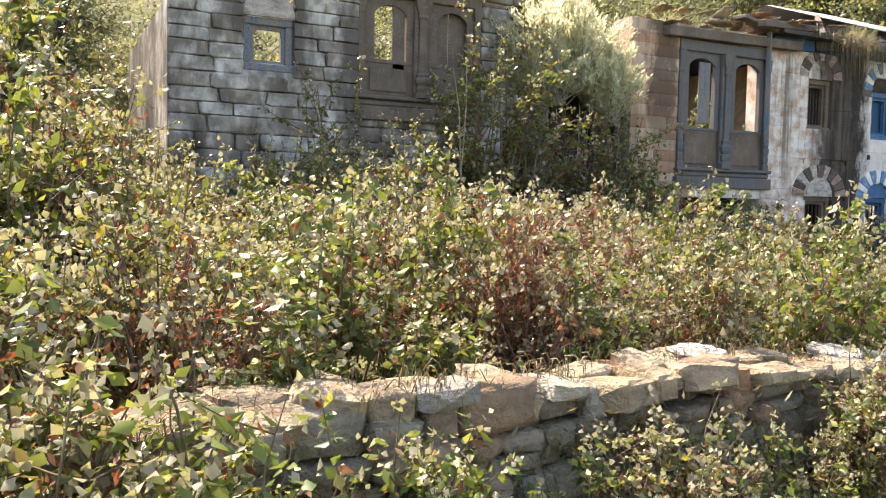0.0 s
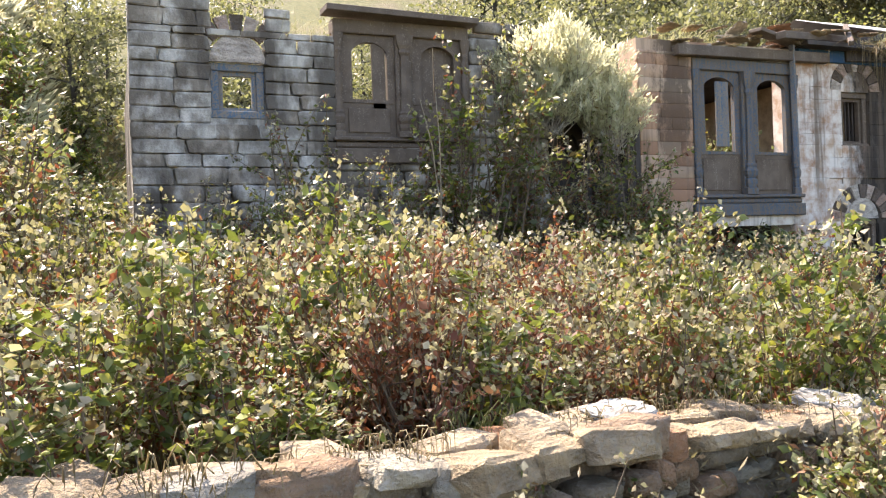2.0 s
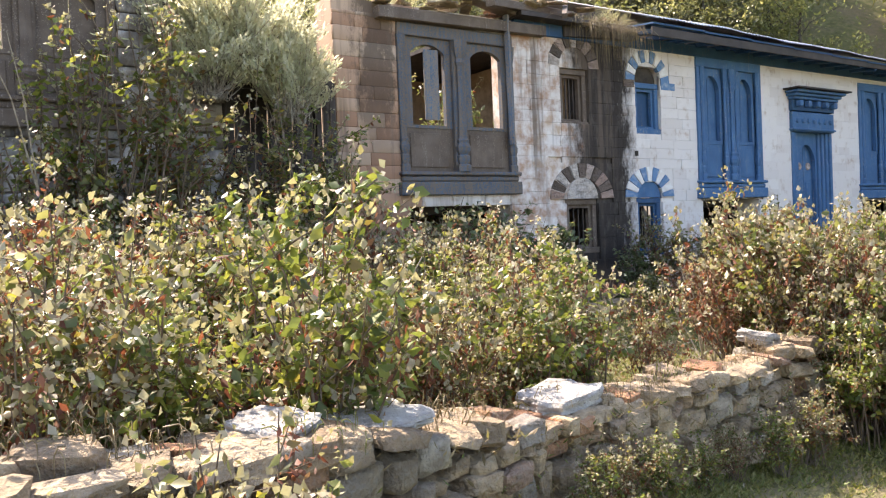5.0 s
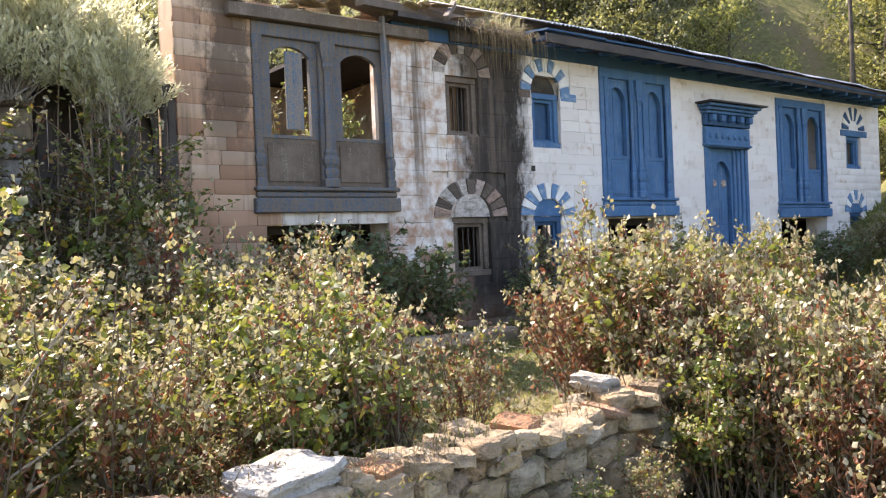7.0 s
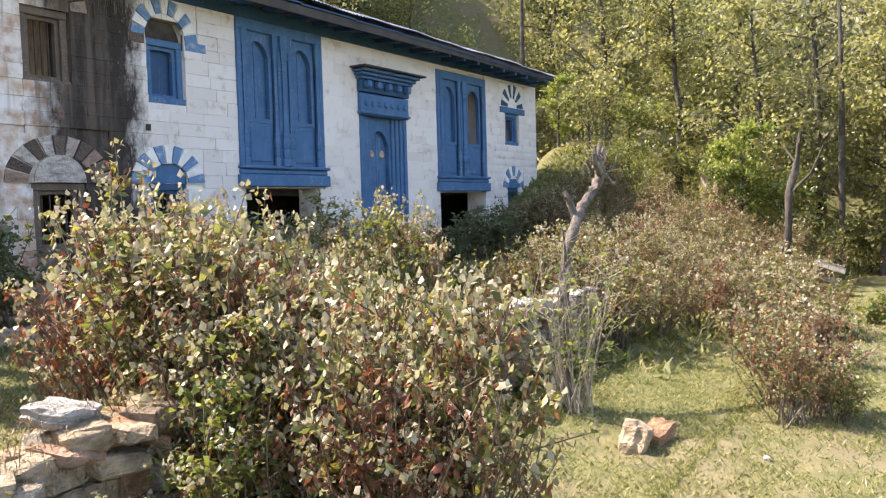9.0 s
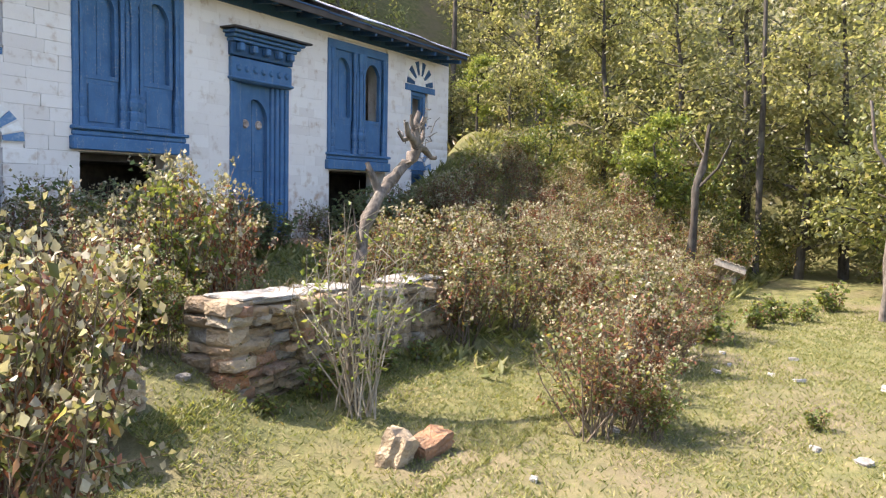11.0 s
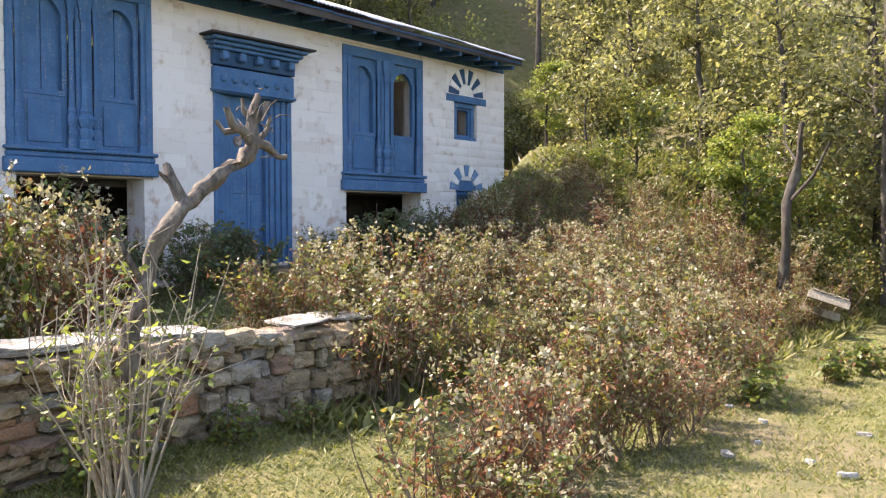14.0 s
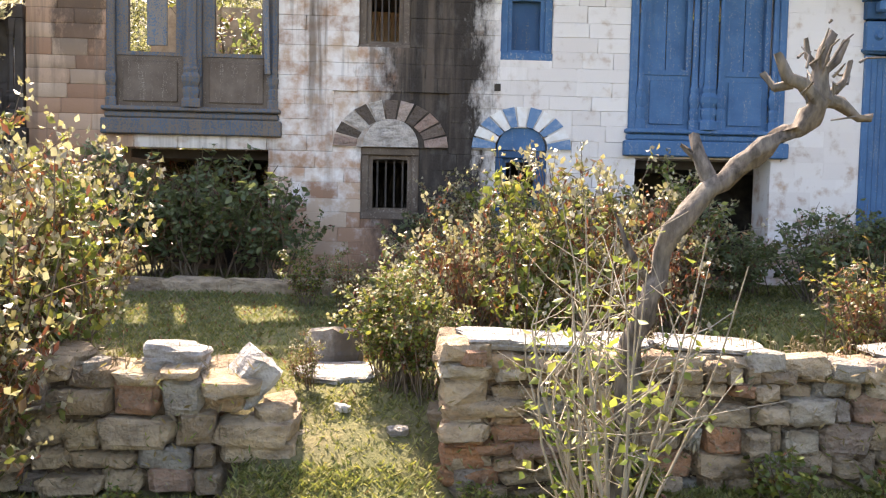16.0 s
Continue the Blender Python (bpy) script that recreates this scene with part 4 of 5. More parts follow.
def plume_bush(seed):
    r = np.random.default_rng(seed)
    root = thing("plume_bush", "feathery pale green bush on top of the ruined wall", "shrub")
    wood_pile, spots, ways = Pile(), [], []
    for s in range(70):
        az, lean = r.uniform(0, 6.283), r.uniform(0, 1) ** .6 * .62
        top = np.array((math.cos(az) * lean * 1.15, math.sin(az) * lean * .8, r.uniform(.8, 1.1) - lean * .75))
        base = np.array((r.normal(0, .1), r.normal(0, .1), -.05))
        line = [base + (top - base) * t for t in np.linspace(0, 1, 4)]
        wood_pile.add(*tube_arrays(line, (.007, .006, .004, .003), 3))
        for t in r.uniform(.4, 1.08, 95):
            spots.append(base + (top - base) * t + r.normal(0, .025, 3))
            ways.append((top - base) + (0, 0, .5))
    attach("branchwork", wood_pile.mesh("branchwork", PALE_TWIG), root)
    v, f = leaf_arrays(spots, ways, .07, .34, .5, r)
    tagged(attach("feathery_foliage", fast_mesh("feathery_foliage", v, f, PLUME), root, "dense feathery pale plumes"), kind="stuff")
    return root


b0 = plume_bush(5)
b0.matrix_basis = Matrix.LocRotScale((6.05, 8.6, 2.6), None, (1.3, 1.1, 1.1))
for x, y, z, s in ((6.55, 8.55, 2.15, 1.0), (6.3, 9.2, 2.9, 1.0), (5.6, 8.8, 2.75, .85), (6.75, 8.75, 2.4, .7), (5.7, 8.5, 2.35, .8)):
    got = copy_thing(b0, pose(x, y, z, 0, 0, 60 * x))
    got.scale = (s * 1.15, s, s)


# ---- trees ----
def tree(seed, height, spread, leaves, size, leaf_mat, trunk_r=.14, crown_from=.25, clumps=26, name="tree", slim=False):
    r = np.random.default_rng(seed)
    root = thing(name, "", "tree")
    pile = Pile()
    lean = r.normal(0, .05, 2) * height
    line = [np.array((lean[0] * t * t + r.normal(0, .03), lean[1] * t * t + r.normal(0, .03), height * .92 * t - .2 * (t == 0))) for t in np.linspace(0, 1, 8)]
    pile.add(*tube_arrays(line, np.linspace(trunk_r, trunk_r * .18, 8), 7))
    centres = []
    for i in range(clumps):
        t = r.uniform(crown_from, 1)
        k = min(int(t * 7), 6)
        p = line[k] + (line[k + 1] - line[k]) * (t * 7 - k)
        az = r.uniform(0, 6.283)
        reach = spread * r.uniform(.35, 1) * (1.15 - .7 * abs(t - .5))
        q = p + np.array((math.cos(az) * reach, math.sin(az) * reach, reach * r.uniform(.15, .7)))
        midp = (p + q) / 2 + r.normal(0, .08, 3) * reach
        pile.add(*tube_arrays([p, midp, q], (trunk_r * .32 * (1 - t * .6), trunk_r * .2 * (1 - t * .6), .008), 4))
        centres += [(q, .5), (midp, .35)]
    attach("trunk", pile.mesh("trunk", BARK), root)
    per = leaves // len(centres)
    spots = []
    for c, k in centres:
        n = max(8, int(per * r.uniform(.4, 1.6)))
        off = r.normal(0, 1, (n, 3)) * np.array((.36, .36, .24)) * spread * k * r.uniform(.6, 1.2)
        spots.append(c + off)
    spots = np.vstack(spots)
    v, f = leaf_arrays(spots, r.normal(0, 1, spots.shape) - (0, 0, .4), size, .55, r=r)
    attach("crown", fast_mesh("crown", v, f, leaf_mat), root)
    return root


FOREST = Stand([tree(300 + i, rr.uniform(6.5, 9.5), 2.0, 5200, .17, (LEAF_TREE, LEAF_WOOD, LEAF_TREE, LEAF_GREY)[i % 4], crown_from=.12, clumps=34) for i in range(5)], "hillside tree with sunlit yellow-green foliage", "forest trees", "tree")
for x, y, s in ((22.6, -1.6, .6), (24.5, .2, .75), (26.8, 2.0, .8), (24.8, -3, .8), (26.6, 4.6, .8), (27.5, 1.2, .9), (28, -2, 1.0), (28.5, 7.2, .85), (30, 3.8, 1.0), (30.5, 10, .9), (31, .2, 1.1), (32.5, 6.6, 1.0), (33, 13, 1.0), (34, 3, 1.1),
                (35, 9.5, 1.1), (36, -1, 1.2), (37, 15, 1.1), (38, 6, 1.2), (40, 11.5, 1.2), (42, 2, 1.3), (42, 18, 1.2), (27, 15, .8), (30, 18, .9), (34, 20, 1.0), (24.4, 16.5, .75), (26, 20, .9), (21, 18, .8), (29, -5, 1.0), (33, -5, 1.2), (38, -6, 1.3),
                (46, 8, 1.4), (46, 16, 1.4), (48, 24, 1.4), (40, 26, 1.3), (34, 28, 1.2), (50, -2, 1.4)):
    FOREST.put(x, y, s)
GREY = Stand([tree(330 + i, 4.2, 1.7, 4200, .12, LEAF_GREY, .1, .05, 30) for i in range(3)], "grey-green scrubby tree on the slope behind the house", "scrub trees behind the house", "tree")
for i in range(34):
    x, y = -1 + i * .78 + rr.uniform(-.5, .5), 15.4 + (i % 4) * 2.2 + rr.uniform(-.6, .6)
    GREY.put(x, y, rr.uniform(.7, 1.05))
for i in range(18):
    GREY.put(10 + i * .95 + rr.uniform(-.4, .4), rr.uniform(15, 19), rr.uniform(.9, 1.25))
for i in range(30):
    GREY.put(13 + i * .62 + rr.uniform(-.4, .4), rr.uniform(18, 27), rr.uniform(1.0, 1.5))
for i in range(22):
    GREY.put(rr.uniform(25, 47), rr.uniform(18, 34), rr.uniform(.9, 1.3))
UNDER = Stand([tree(350 + i, 1.9, 1.1, 2200, .1, (LEAF_TREE, LEAF_OLIVE, LEAF_GREEN)[i], .04, .05, 22, "bush") for i in range(3)], "dense olive bush on the forest slope", "bushes of the forest slope", "bush")
for i in range(85):
    x, y = rr.uniform(21.5, 38), rr.uniform(-4, 15)
    if x < 24 and y > 2.5 or (x < 23 and y < 1.5):
        continue
    UNDER.put(x, y, rr.uniform(.6, 1.2))
LIME = Stand([tree(360, 2.6, .55, 2600, .085, LEAF_BRIGHT, .05, .2, 26, "young_tree")], "young bright lime-green tree", "lime-green young trees", "tree")
LIME.put(24.3, 4.6, 1.1)
LIME.put(24.9, 5.0, .9)
LIME.put(25.2, 9.3, .8)


def crooked_tree(name, label, line, radii, twigs, mat, seed, forks=()):
    """A bare crooked trunk with stubs."""
    r = np.random.default_rng(seed)
    root = thing(name, label, "tree")
    fine, fr = [], []
    for i in range(len(line) - 1):
        for t in (0, .34, .67):
            fine.append(np.array(line[i]) + (np.array(line[i + 1]) - np.array(line[i])) * t + r.normal(0, .008, 3))
            fr.append((radii[i] + (radii[i + 1] - radii[i]) * t) * r.uniform(.82, 1.22))
    fine.append(np.array(line[-1]))
    fr.append(radii[-1])
    v, f = tube_arrays(fine, fr, 9)
    attach("trunk", fast_mesh("trunk", [tuple(p + Vector(r.normal(0, .009, 3))) for p in v], f, mat), root)
    for path, rad in forks:
        v, f = tube_arrays(path, np.linspace(rad, rad * .45, len(path)), 6)
        attach("branch_stub", fast_mesh("branch_stub", [tuple(p + Vector(r.normal(0, .005, 3))) for p in v], f, mat), root)
    pile = Pile()
    for p, d in twigs:
        p, d = np.array(p), np.array(d)
        pile.add(*tube_arrays([p, p + d * .5 + r.normal(0, .02, 3), p + d], (.007, .005, .003), 4))
    if twigs:
        tagged(attach("twigs", pile.mesh("twigs", mat), root), kind="stuff")
    return root


NECK = np.array((13.34, 3.5, 1.13))


def off_neck(*steps_):
    return [NECK + np.array(p) * .88 for p in steps_]


stump_forks = [(off_neck((0, 0, -.02), (-.1, -.02, .07), (-.2, -.03, .1), (-.24, -.03, .22)), .042), (off_neck((-.14, 0, .08), (-.24, 0, .06), (-.3, .01, .13)), .026),
               (off_neck((0, 0, 0), (-.01, .02, .12), (.01, .02, .24), (.06, .02, .34)), .046), (off_neck((0, .02, .14), (.07, 0, .19), (.11, -.01, .3)), .032),
               (off_neck((0, 0, 0), (.08, -.04, -.02), (.16, -.06, -.09), (.22, -.08, -.09)), .034), (off_neck((0, .02, .14), (-.07, .02, .22), (-.08, .01, .31)), .022),
               (off_neck((.04, 0, .02), (.13, .02, .1), (.15, .02, .2)), .026),
               ([(12.9, 3.57, .74), (12.84, 3.6, .88), (12.83, 3.64, .98)], .045), ([(12.85, 3.6, .85), (12.76, 3.6, .93)], .02), ([(12.62, 3.55, .3), (12.5, 3.5, .46), (12.44, 3.48, .62)], .016)]
trs = []
r8 = np.random.default_rng(8)
for i in range(22):
    trs.append((NECK + r8.normal(0, .08, 3) + (0, 0, .12), r8.normal(0, .06, 3) + (0, 0, .04)))
crooked_tree("crooked_stump", "bare crooked pollarded tree leaning before the low wall",
             [(12.45, 3.5, -1.05), (12.5, 3.52, -.5), (12.53, 3.54, -.06), (12.62, 3.55, .25), (12.71, 3.55, .54), (12.93, 3.55, .78), (13.12, 3.54, .92), (13.27, 3.52, 1.02), (13.34, 3.5, 1.13)],
             [.07, .06, .052, .045, .043, .045, .038, .04, .046], trs, STUMP_BARK, 5, stump_forks)
crooked_tree("dead_tree", "pale leaning dead tree at the edge of the grass", [(20.9, .2, -1.05), (21.0, .15, .3), (20.8, 0, .9), (21.0, -.2, 1.6), (20.9, -.3, 2.4)], [.06, .05, .042, .032, .02], [], STUMP_BARK, 6,
             [([(20.9, .2, -.3), (20.9, -.4, -.1), (20.9, -1.0, .25)], .05), ([(20.8, 0, .9), (20.7, .4, 1.5), (20.8, .5, 2.2)], .04), ([(20.85, .1, -.35), (20.6, -.5, -.3), (20.5, -1.2, -.2)], .05), ([(21.0, -.2, 1.6), (20.9, -.9, 2.1), (21, -1.5, 2.9)], .04)])
crooked_tree("dead_sapling", "twisted dark dead sapling on the bank", [(22.9, 3.5, on_ground(22.9, 3.5) - .1), (22.85, 3.4, .9), (23.0, 3.3, 1.5), (22.8, 3.2, 2.1)], [.08, .07, .05, .03], [], BARK, 9, [([(22.85, 3.4, .9), (22.7, 3.0, 1.3), (22.8, 2.8, 1.8)], .03), ([(23, 3.3, 1.5), (23.2, 3.6, 1.9)], .03)])

# thin tall trunks rising out of the wood
for i, (x, y, h) in enumerate(((26.5, 2.9, 8), (29.5, 12.5, 8))):
    z = on_ground(x, y)
    crooked_tree("bare_tree", "slender bare tree trunk in the wood", [(x, y, z - .2), (x + .05, y, z + h * .5), (x + .15, y + .1, z + h)], [.08, .06, .03], [], BARK, 40 + i)

# leggy sapling before the wall
SAP = plant(400, 1.7, .6, 26, 420, .055, LEAF_BRIGHT, "sapling", dry=0, seeds=False, stem_mat=PALE_TWIG, bare=.25, twig_r=.006)
SAP.matrix_basis = pose(12.4, 3.4, on_ground(12.4, 3.4))
tagged(SAP, "leggy sapling with bare stems and few yellow-green leaves", "sapling")
WAND = plant(401, 1.1, .6, 9, 30, .05, LEAF_OLIVE, "bare_bush", dry=0, seeds=False, stem_mat=PALE_TWIG, twig_r=.008)
WAND.matrix_basis = pose(9.2, 5.2, on_ground(9.2, 5.2))
tagged(WAND, "nearly leafless arching dry bush on the terrace", "shrub")


# ---- low dry-stone walls ----
ROCKS = [stone_mesh("stone", RUBBLE, 0.07, s + 60, 0.12) for s in range(10)]


def rubble_wall(name, label, x0, x1, top, thick, seed, singles, end_stones=(), flat_to=None):
    """Dry-stone wall along the wall line; thin flat courses as far as flat_to, blocky stones past it."""
    root = thing(name, label, "wall", kind="structure")
    r = random.Random(seed)
    face = lambda x: float(wall_line(x))
    turn = lambda x: math.atan2(face(x + .2) - face(x - .2), .4)
    bm = bmesh.new()
    x = x0 + .06
    while x < x1 - .05:
        w = min(.3, x1 - .04 - x)
        foot = on_ground(x, face(x) - .1) - .3
        y0 = max(face(x), face(x + w))
        add_box(bm, x, x + w, y0 + .09, y0 + thick - .05, foot, min(top(x), top(x + w)) - .09)
        x += w
    part("core", bm, EARTH, root, "earth and small rubble filling")
    foot = min(on_ground(x0, face(x0) - .1), on_ground(x1, face(x1) - .1)) - .1
    count = 0
    units = [(me, mesh_arrays(me)) for me in ROCKS]
    pile = Pile()

    def course(a, b, low, heights, widths):
        nonlocal count
        z = low
        while z < 0.5:
            h = r.uniform(*heights)
            x = a - r.uniform(0, .1)
            while x < b - .05:
                w = min(r.choice(widths) * r.uniform(.75, 1.3), b - x + .03)
                mid = x + w / 2
                hh = h * r.uniform(.75, 1.12)
                if z + hh * .8 < top(mid) and z + hh > on_ground(mid, face(mid) - .1):
                    d = r.uniform(.16, .26)
                    rot = Euler((r.uniform(-.12, .12), r.uniform(-.1, .1), turn(mid) + r.uniform(-.14, .14)))
                    m = Matrix.LocRotScale((mid, face(mid) + d / 2 - r.uniform(-.05, .045), z + hh / 2 + r.uniform(-.015, .015)), rot, (w * 1.0, d, hh * 1.02))
                    me, (v, f) = r.choice(units)
                    if count < singles and x > 4.5:
                        ob = attach("stone", me, root)
                        ob.matrix_local = m
                        count += 1
                    else:
                        pile.add(np.array([tuple(m @ Vector(p)) for p in v]), f)
                x += w + r.uniform(.0, .03)
            z += h

    if flat_to:
        course(x0, flat_to, foot, (.045, .1), (.16, .24, .34))
        course(flat_to, x1, foot, (.08, .17), (.09, .13, .17, .24))
    else:
        course(x0, x1, foot, (.07, .17), (.1, .15, .2, .28))
    # loose top course
    x = x0
    while x < x1 - .1:
        w = r.uniform(.1, .28)
        for yy in (.1, thick * .62):
            m = Matrix.LocRotScale((x + w / 2, face(x) + yy + r.uniform(-.04, .06), top(x) - .05 + r.uniform(-.03, .04)), Euler((r.uniform(-.15, .15), r.uniform(-.15, .15), r.uniform(-.5, .5))), (w, r.uniform(.14, .28), r.uniform(.05, .12)))
            ob = attach("top_stone", r.choice(ROCKS), root)
            ob.matrix_local = m
        x += w
    for xe in end_stones:
        z = foot
        while z < top(xe) - .06:
            h = r.uniform(.07, .14)
            for yy in (.15, thick - .15):
                ob = attach("stone", r.choice(ROCKS), root)
                ob.matrix_local = Matrix.LocRotScale((xe + r.uniform(.02, .08) * (1 if xe == x0 else -1), face(xe) + yy, z + h / 2), Euler((0, r.uniform(-.06, .06), r.uniform(-.1, .1))), (r.uniform(.2, .3), thick * .52, h))
            z += h
    if pile.n:
        tagged(attach("stones", pile.mesh("stones", RUBBLE_JOINED), root), kind="stuff")
    return root


def top_west(x):
    return float(np.interp(x, (-3, .5, 2.4, 3.8, 5.7, 7.6, 8.2, 9.6, 10.4, 10.7, 10.9), (.48, .42, .38, .23, -.1, -.12, -.04, -.18, -.18, -.3, -.5))) + .015 * math.sin(x * 2.3)


def top_east(x):
    return -.1 - .03 * (x - 11.7)


rubble_wall("wall_low_west", "tumbled dry-stone terrace wall with flat slabs on top", -3.0, 10.9, top_west, .5, 11, 300, (10.9,))
rubble_wall("wall_low_east", "dry-stone terrace wall capped with pale slabs", 11.8, 15.2, top_east, .5, 12, 280, (11.8,), 12.6)


def slab(x, y, z, w, d, h, rz=0, tilt=(0, 0), seed=0, name="slab", label="flat pale stone slab lying on the low wall", mat=None, group="capping slabs", cat="stone slab"):
    """An irregular flat slab with layered, chipped edges."""
    r = random.Random(seed)
    bm = bmesh.new()
    n = 19
    ring = []
    for i in range(n):
        u = 2 * math.pi * i / n
        c, s = math.cos(u), math.sin(u)
        k = 1 / max(abs(c), abs(s)) ** .8 * r.uniform(.84, 1.06)
        ring.append((c * k * w / 2, s * k * d / 2))
    levels = ((-h / 2, .86), (-h * .15, 1.0), (0, .93), (h * .3, 1.0), (h / 2, .95))
    loops = [[bm.verts.new((p[0] * k * r.uniform(.97, 1.02), p[1] * k * r.uniform(.97, 1.02), zz + r.uniform(-.1, .1) * h)) for p in ring] for zz, k in levels]
    for a, b in zip(loops, loops[1:]):
        for i in range(n):
            bm.faces.new((a[i], a[(i + 1) % n], b[(i + 1) % n], b[i]))
    bm.faces.new(loops[0][::-1])
    got = bmesh.ops.poke(bm, faces=[bm.faces.new(loops[-1])])
    got["verts"][0].co.z += h * r.uniform(-.1, .25)
    ob = part(name, bm, mat or SLAB, None)
    ob.matrix_world = pose(x, y, z, tilt[0], tilt[1], rz)
    return tagged(ob, label, cat, group)


for i, (x, w, d, h, rz) in enumerate(((2.6, .26, .24, .035, 18), (3.92, .3, .3, .04, 25), (4.42, .42, .36, .05, 20), (5.8, .5, .36, .1, 15))):
    slab(x, float(wall_line(x)) + .2, top_west(x) + .04, w, d, h, rz, (4, -3), 70 + i)
slab(8.12, 4.0, top_west(8.1) + .05, .3, .3, .09, 25, (8, 6), 80, "stone", "pale boulder on the low wall", None, "loose stones", "stone")
slab(10.35, 4.15, top_west(10.35) + .02, .34, .34, .12, 0, (-4, 6), 81, "stone", "pale boulder on the low wall", None, "loose stones", "stone")
slab(10.72, 4.15, top_west(10.7) + .02, .22, .26, .24, 30, (10, 40), 82, "stone", "sunlit stone leaning on the broken wall end", None, "loose stones", "stone")
slab(9.75, 4.1, top_west(9.75) + .01, .4, .34, .1, 40, (5, 0), 83, "stone", "earth-stained stone on the low wall", RUBBLE, "loose stones", "stone")
for i, (x, w, d, rz, off) in enumerate(((12.18, .8, .4, 2, .2), (12.66, .34, .4, 14, .26), (13.2, .62, .4, -6, .24), (14.32, .5, .4, 10, .22), (14.85, .55, .44, -5, .26))):
    slab(x, float(wall_line(x)) + off, top_east(x) + .035 + .004 * i, w, d, .026 if i else .05, rz, (2, -2 if i % 2 else 2), 90 + i)
# rocks lying in the grass
for i, (x, y, w, d, h, rz, tl) in enumerate(((11.84, 2.66, .3, .24, .22, 20, (18, 12)), (12.12, 2.58, .34, .2, .14, -12, (8, -12)))):
    slab(x, y, on_ground(x, y) + h * .36, w, d, h, rz, tl, 101 + i, "rock", "angular pale rock lying on the grass", RUBBLE, "rocks in the grass", "rock")
slab(11.1, 5.0, on_ground(11.1, 5.0) + .02, .52, .46, .05, 10, (3, 2), 103, "slab", "flat slab lying on the terrace grass", None, "slabs on the terrace")
slab(11.05, 5.3, on_ground(11.05, 5.3) + .1, .38, .12, .24, 6, (-12, 0), 104, "upright_stone", "grey upright stone standing on the terrace", RUIN, "", "stone")
slab(15.85, -.15, on_ground(15.85, -.15) + .02, .4, .3, .06, 30, (3, 0), 105, "rock", "flat pale stone in the grass", None, "rocks in the grass", "rock")
for i in range(24):
    x, y = rr.uniform(8, 18), rr.uniform(-.6, 2.6)
    s = rr.uniform(.05, .13)
    slab(x, y, on_ground(x, y) + .012, s, s * .7, .035, rr.uniform(0, 180), (rr.uniform(-15, 15), 0), 110 + i, "stone", "small pale stone in the grass", None, "small stones in the grass", "stone")
for i in range(12):
    x, y = rr.uniform(9.5, 11.5), rr.uniform(3.6, 5.5)
    s = rr.uniform(.06, .16)
    slab(x, y, on_ground(x, y) + .012, s, s * .7, .035, rr.uniform(0, 180), (rr.uniform(-15, 15), 0), 170 + i, "stone", "small pale stone in the grass", None, "small stones in the grass", "stone")
# long stone edge at the house foot
for i in range(5):
    ob = attach("edge_stone", ROCKS[i], None)
    ob.matrix_world = Matrix.LocRotScale((8.4 + i * .55, 7.75, -.22), Euler((0, 0, .02)), (.56, .25, .2))
    tagged(ob, "long grey kerb stone before the house foot", "stone", "kerb stones")


# ---- collapsed roof, west end ----
def timber(x0, y0, z0, x1, y1, z1, w, h, mat=TIMBER, label="broken grey roof timber on the wall top"):
    a, b = Vector((x0, y0, z0)), Vector((x1, y1, z1))
    bm = box(0, (b - a).length, -w / 2, w / 2, -h / 2, h / 2, .006)
    ob = part("roof_timber", bm, mat, None)
    q = (b - a).to_track_quat("X", "Z")
    ob.matrix_world = Matrix.LocRotScale(a, q, None)
    return tagged(ob, label, "timber", "fallen roof timbers")


timber(7.9, 8.95, 3.57, 10.6, 8.95, 3.6, .16, .14)
timber(9.05, 8.7, 3.85, 10.9, 9.2, 3.72, .2, .05)
timber(9.4, 8.6, 3.78, 11.6, 9.4, 4.05, .14, .1)
timber(10.6, 8.5, 3.72, 11.3, 9.2, 4.2, .07, .07)
timber(9.95, 8.92, 2.0, 9.9, 8.9, 3.75, .07, .05, BLUE_OLD)
timber(8.8, 9.3, 3.7, 9.6, 9.5, 4.2, .12, .06, TIMBER_DARK)
timber(10.2, 9.4, 3.75, 12.4, 9.3, 4.15, .1, .1, TIMBER_DARK)
timber(11.0, 9.0, 3.66, 12.4, 8.9, 3.72, .14, .16, TIMBER_DARK)
timber(3.1, 8.9, 3.72, 4.95, 8.95, 3.7, .3, .07)
timber(8.2, 9.3, 3.62, 10.3, 9.6, 3.7, .2, .06)
for i in range(46):
    x = rr.uniform(7.7, 12.2)
    slab(x, rr.uniform(8.85, 9.35), 3.66 + .05 * (i % 6) + (0.1 if x > 9 else 0), rr.uniform(.2, .5), rr.uniform(.15, .35), .025, rr.uniform(0, 180), (rr.uniform(-14, 14), rr.uniform(-14, 14)), 220 + i, "roof_slate", "broken brown roof slate on the wall top", RUBBLE, "broken roof slates", "slate")
part("roof_slate_bed", box(10.05, 12.3, 8.75, 13.6, 3.74, 3.8), TIMBER_DARK, None)
tagged(bpy.data.objects["roof_slate_bed"], "sagging old slate roof boards", "roof", kind="structure")


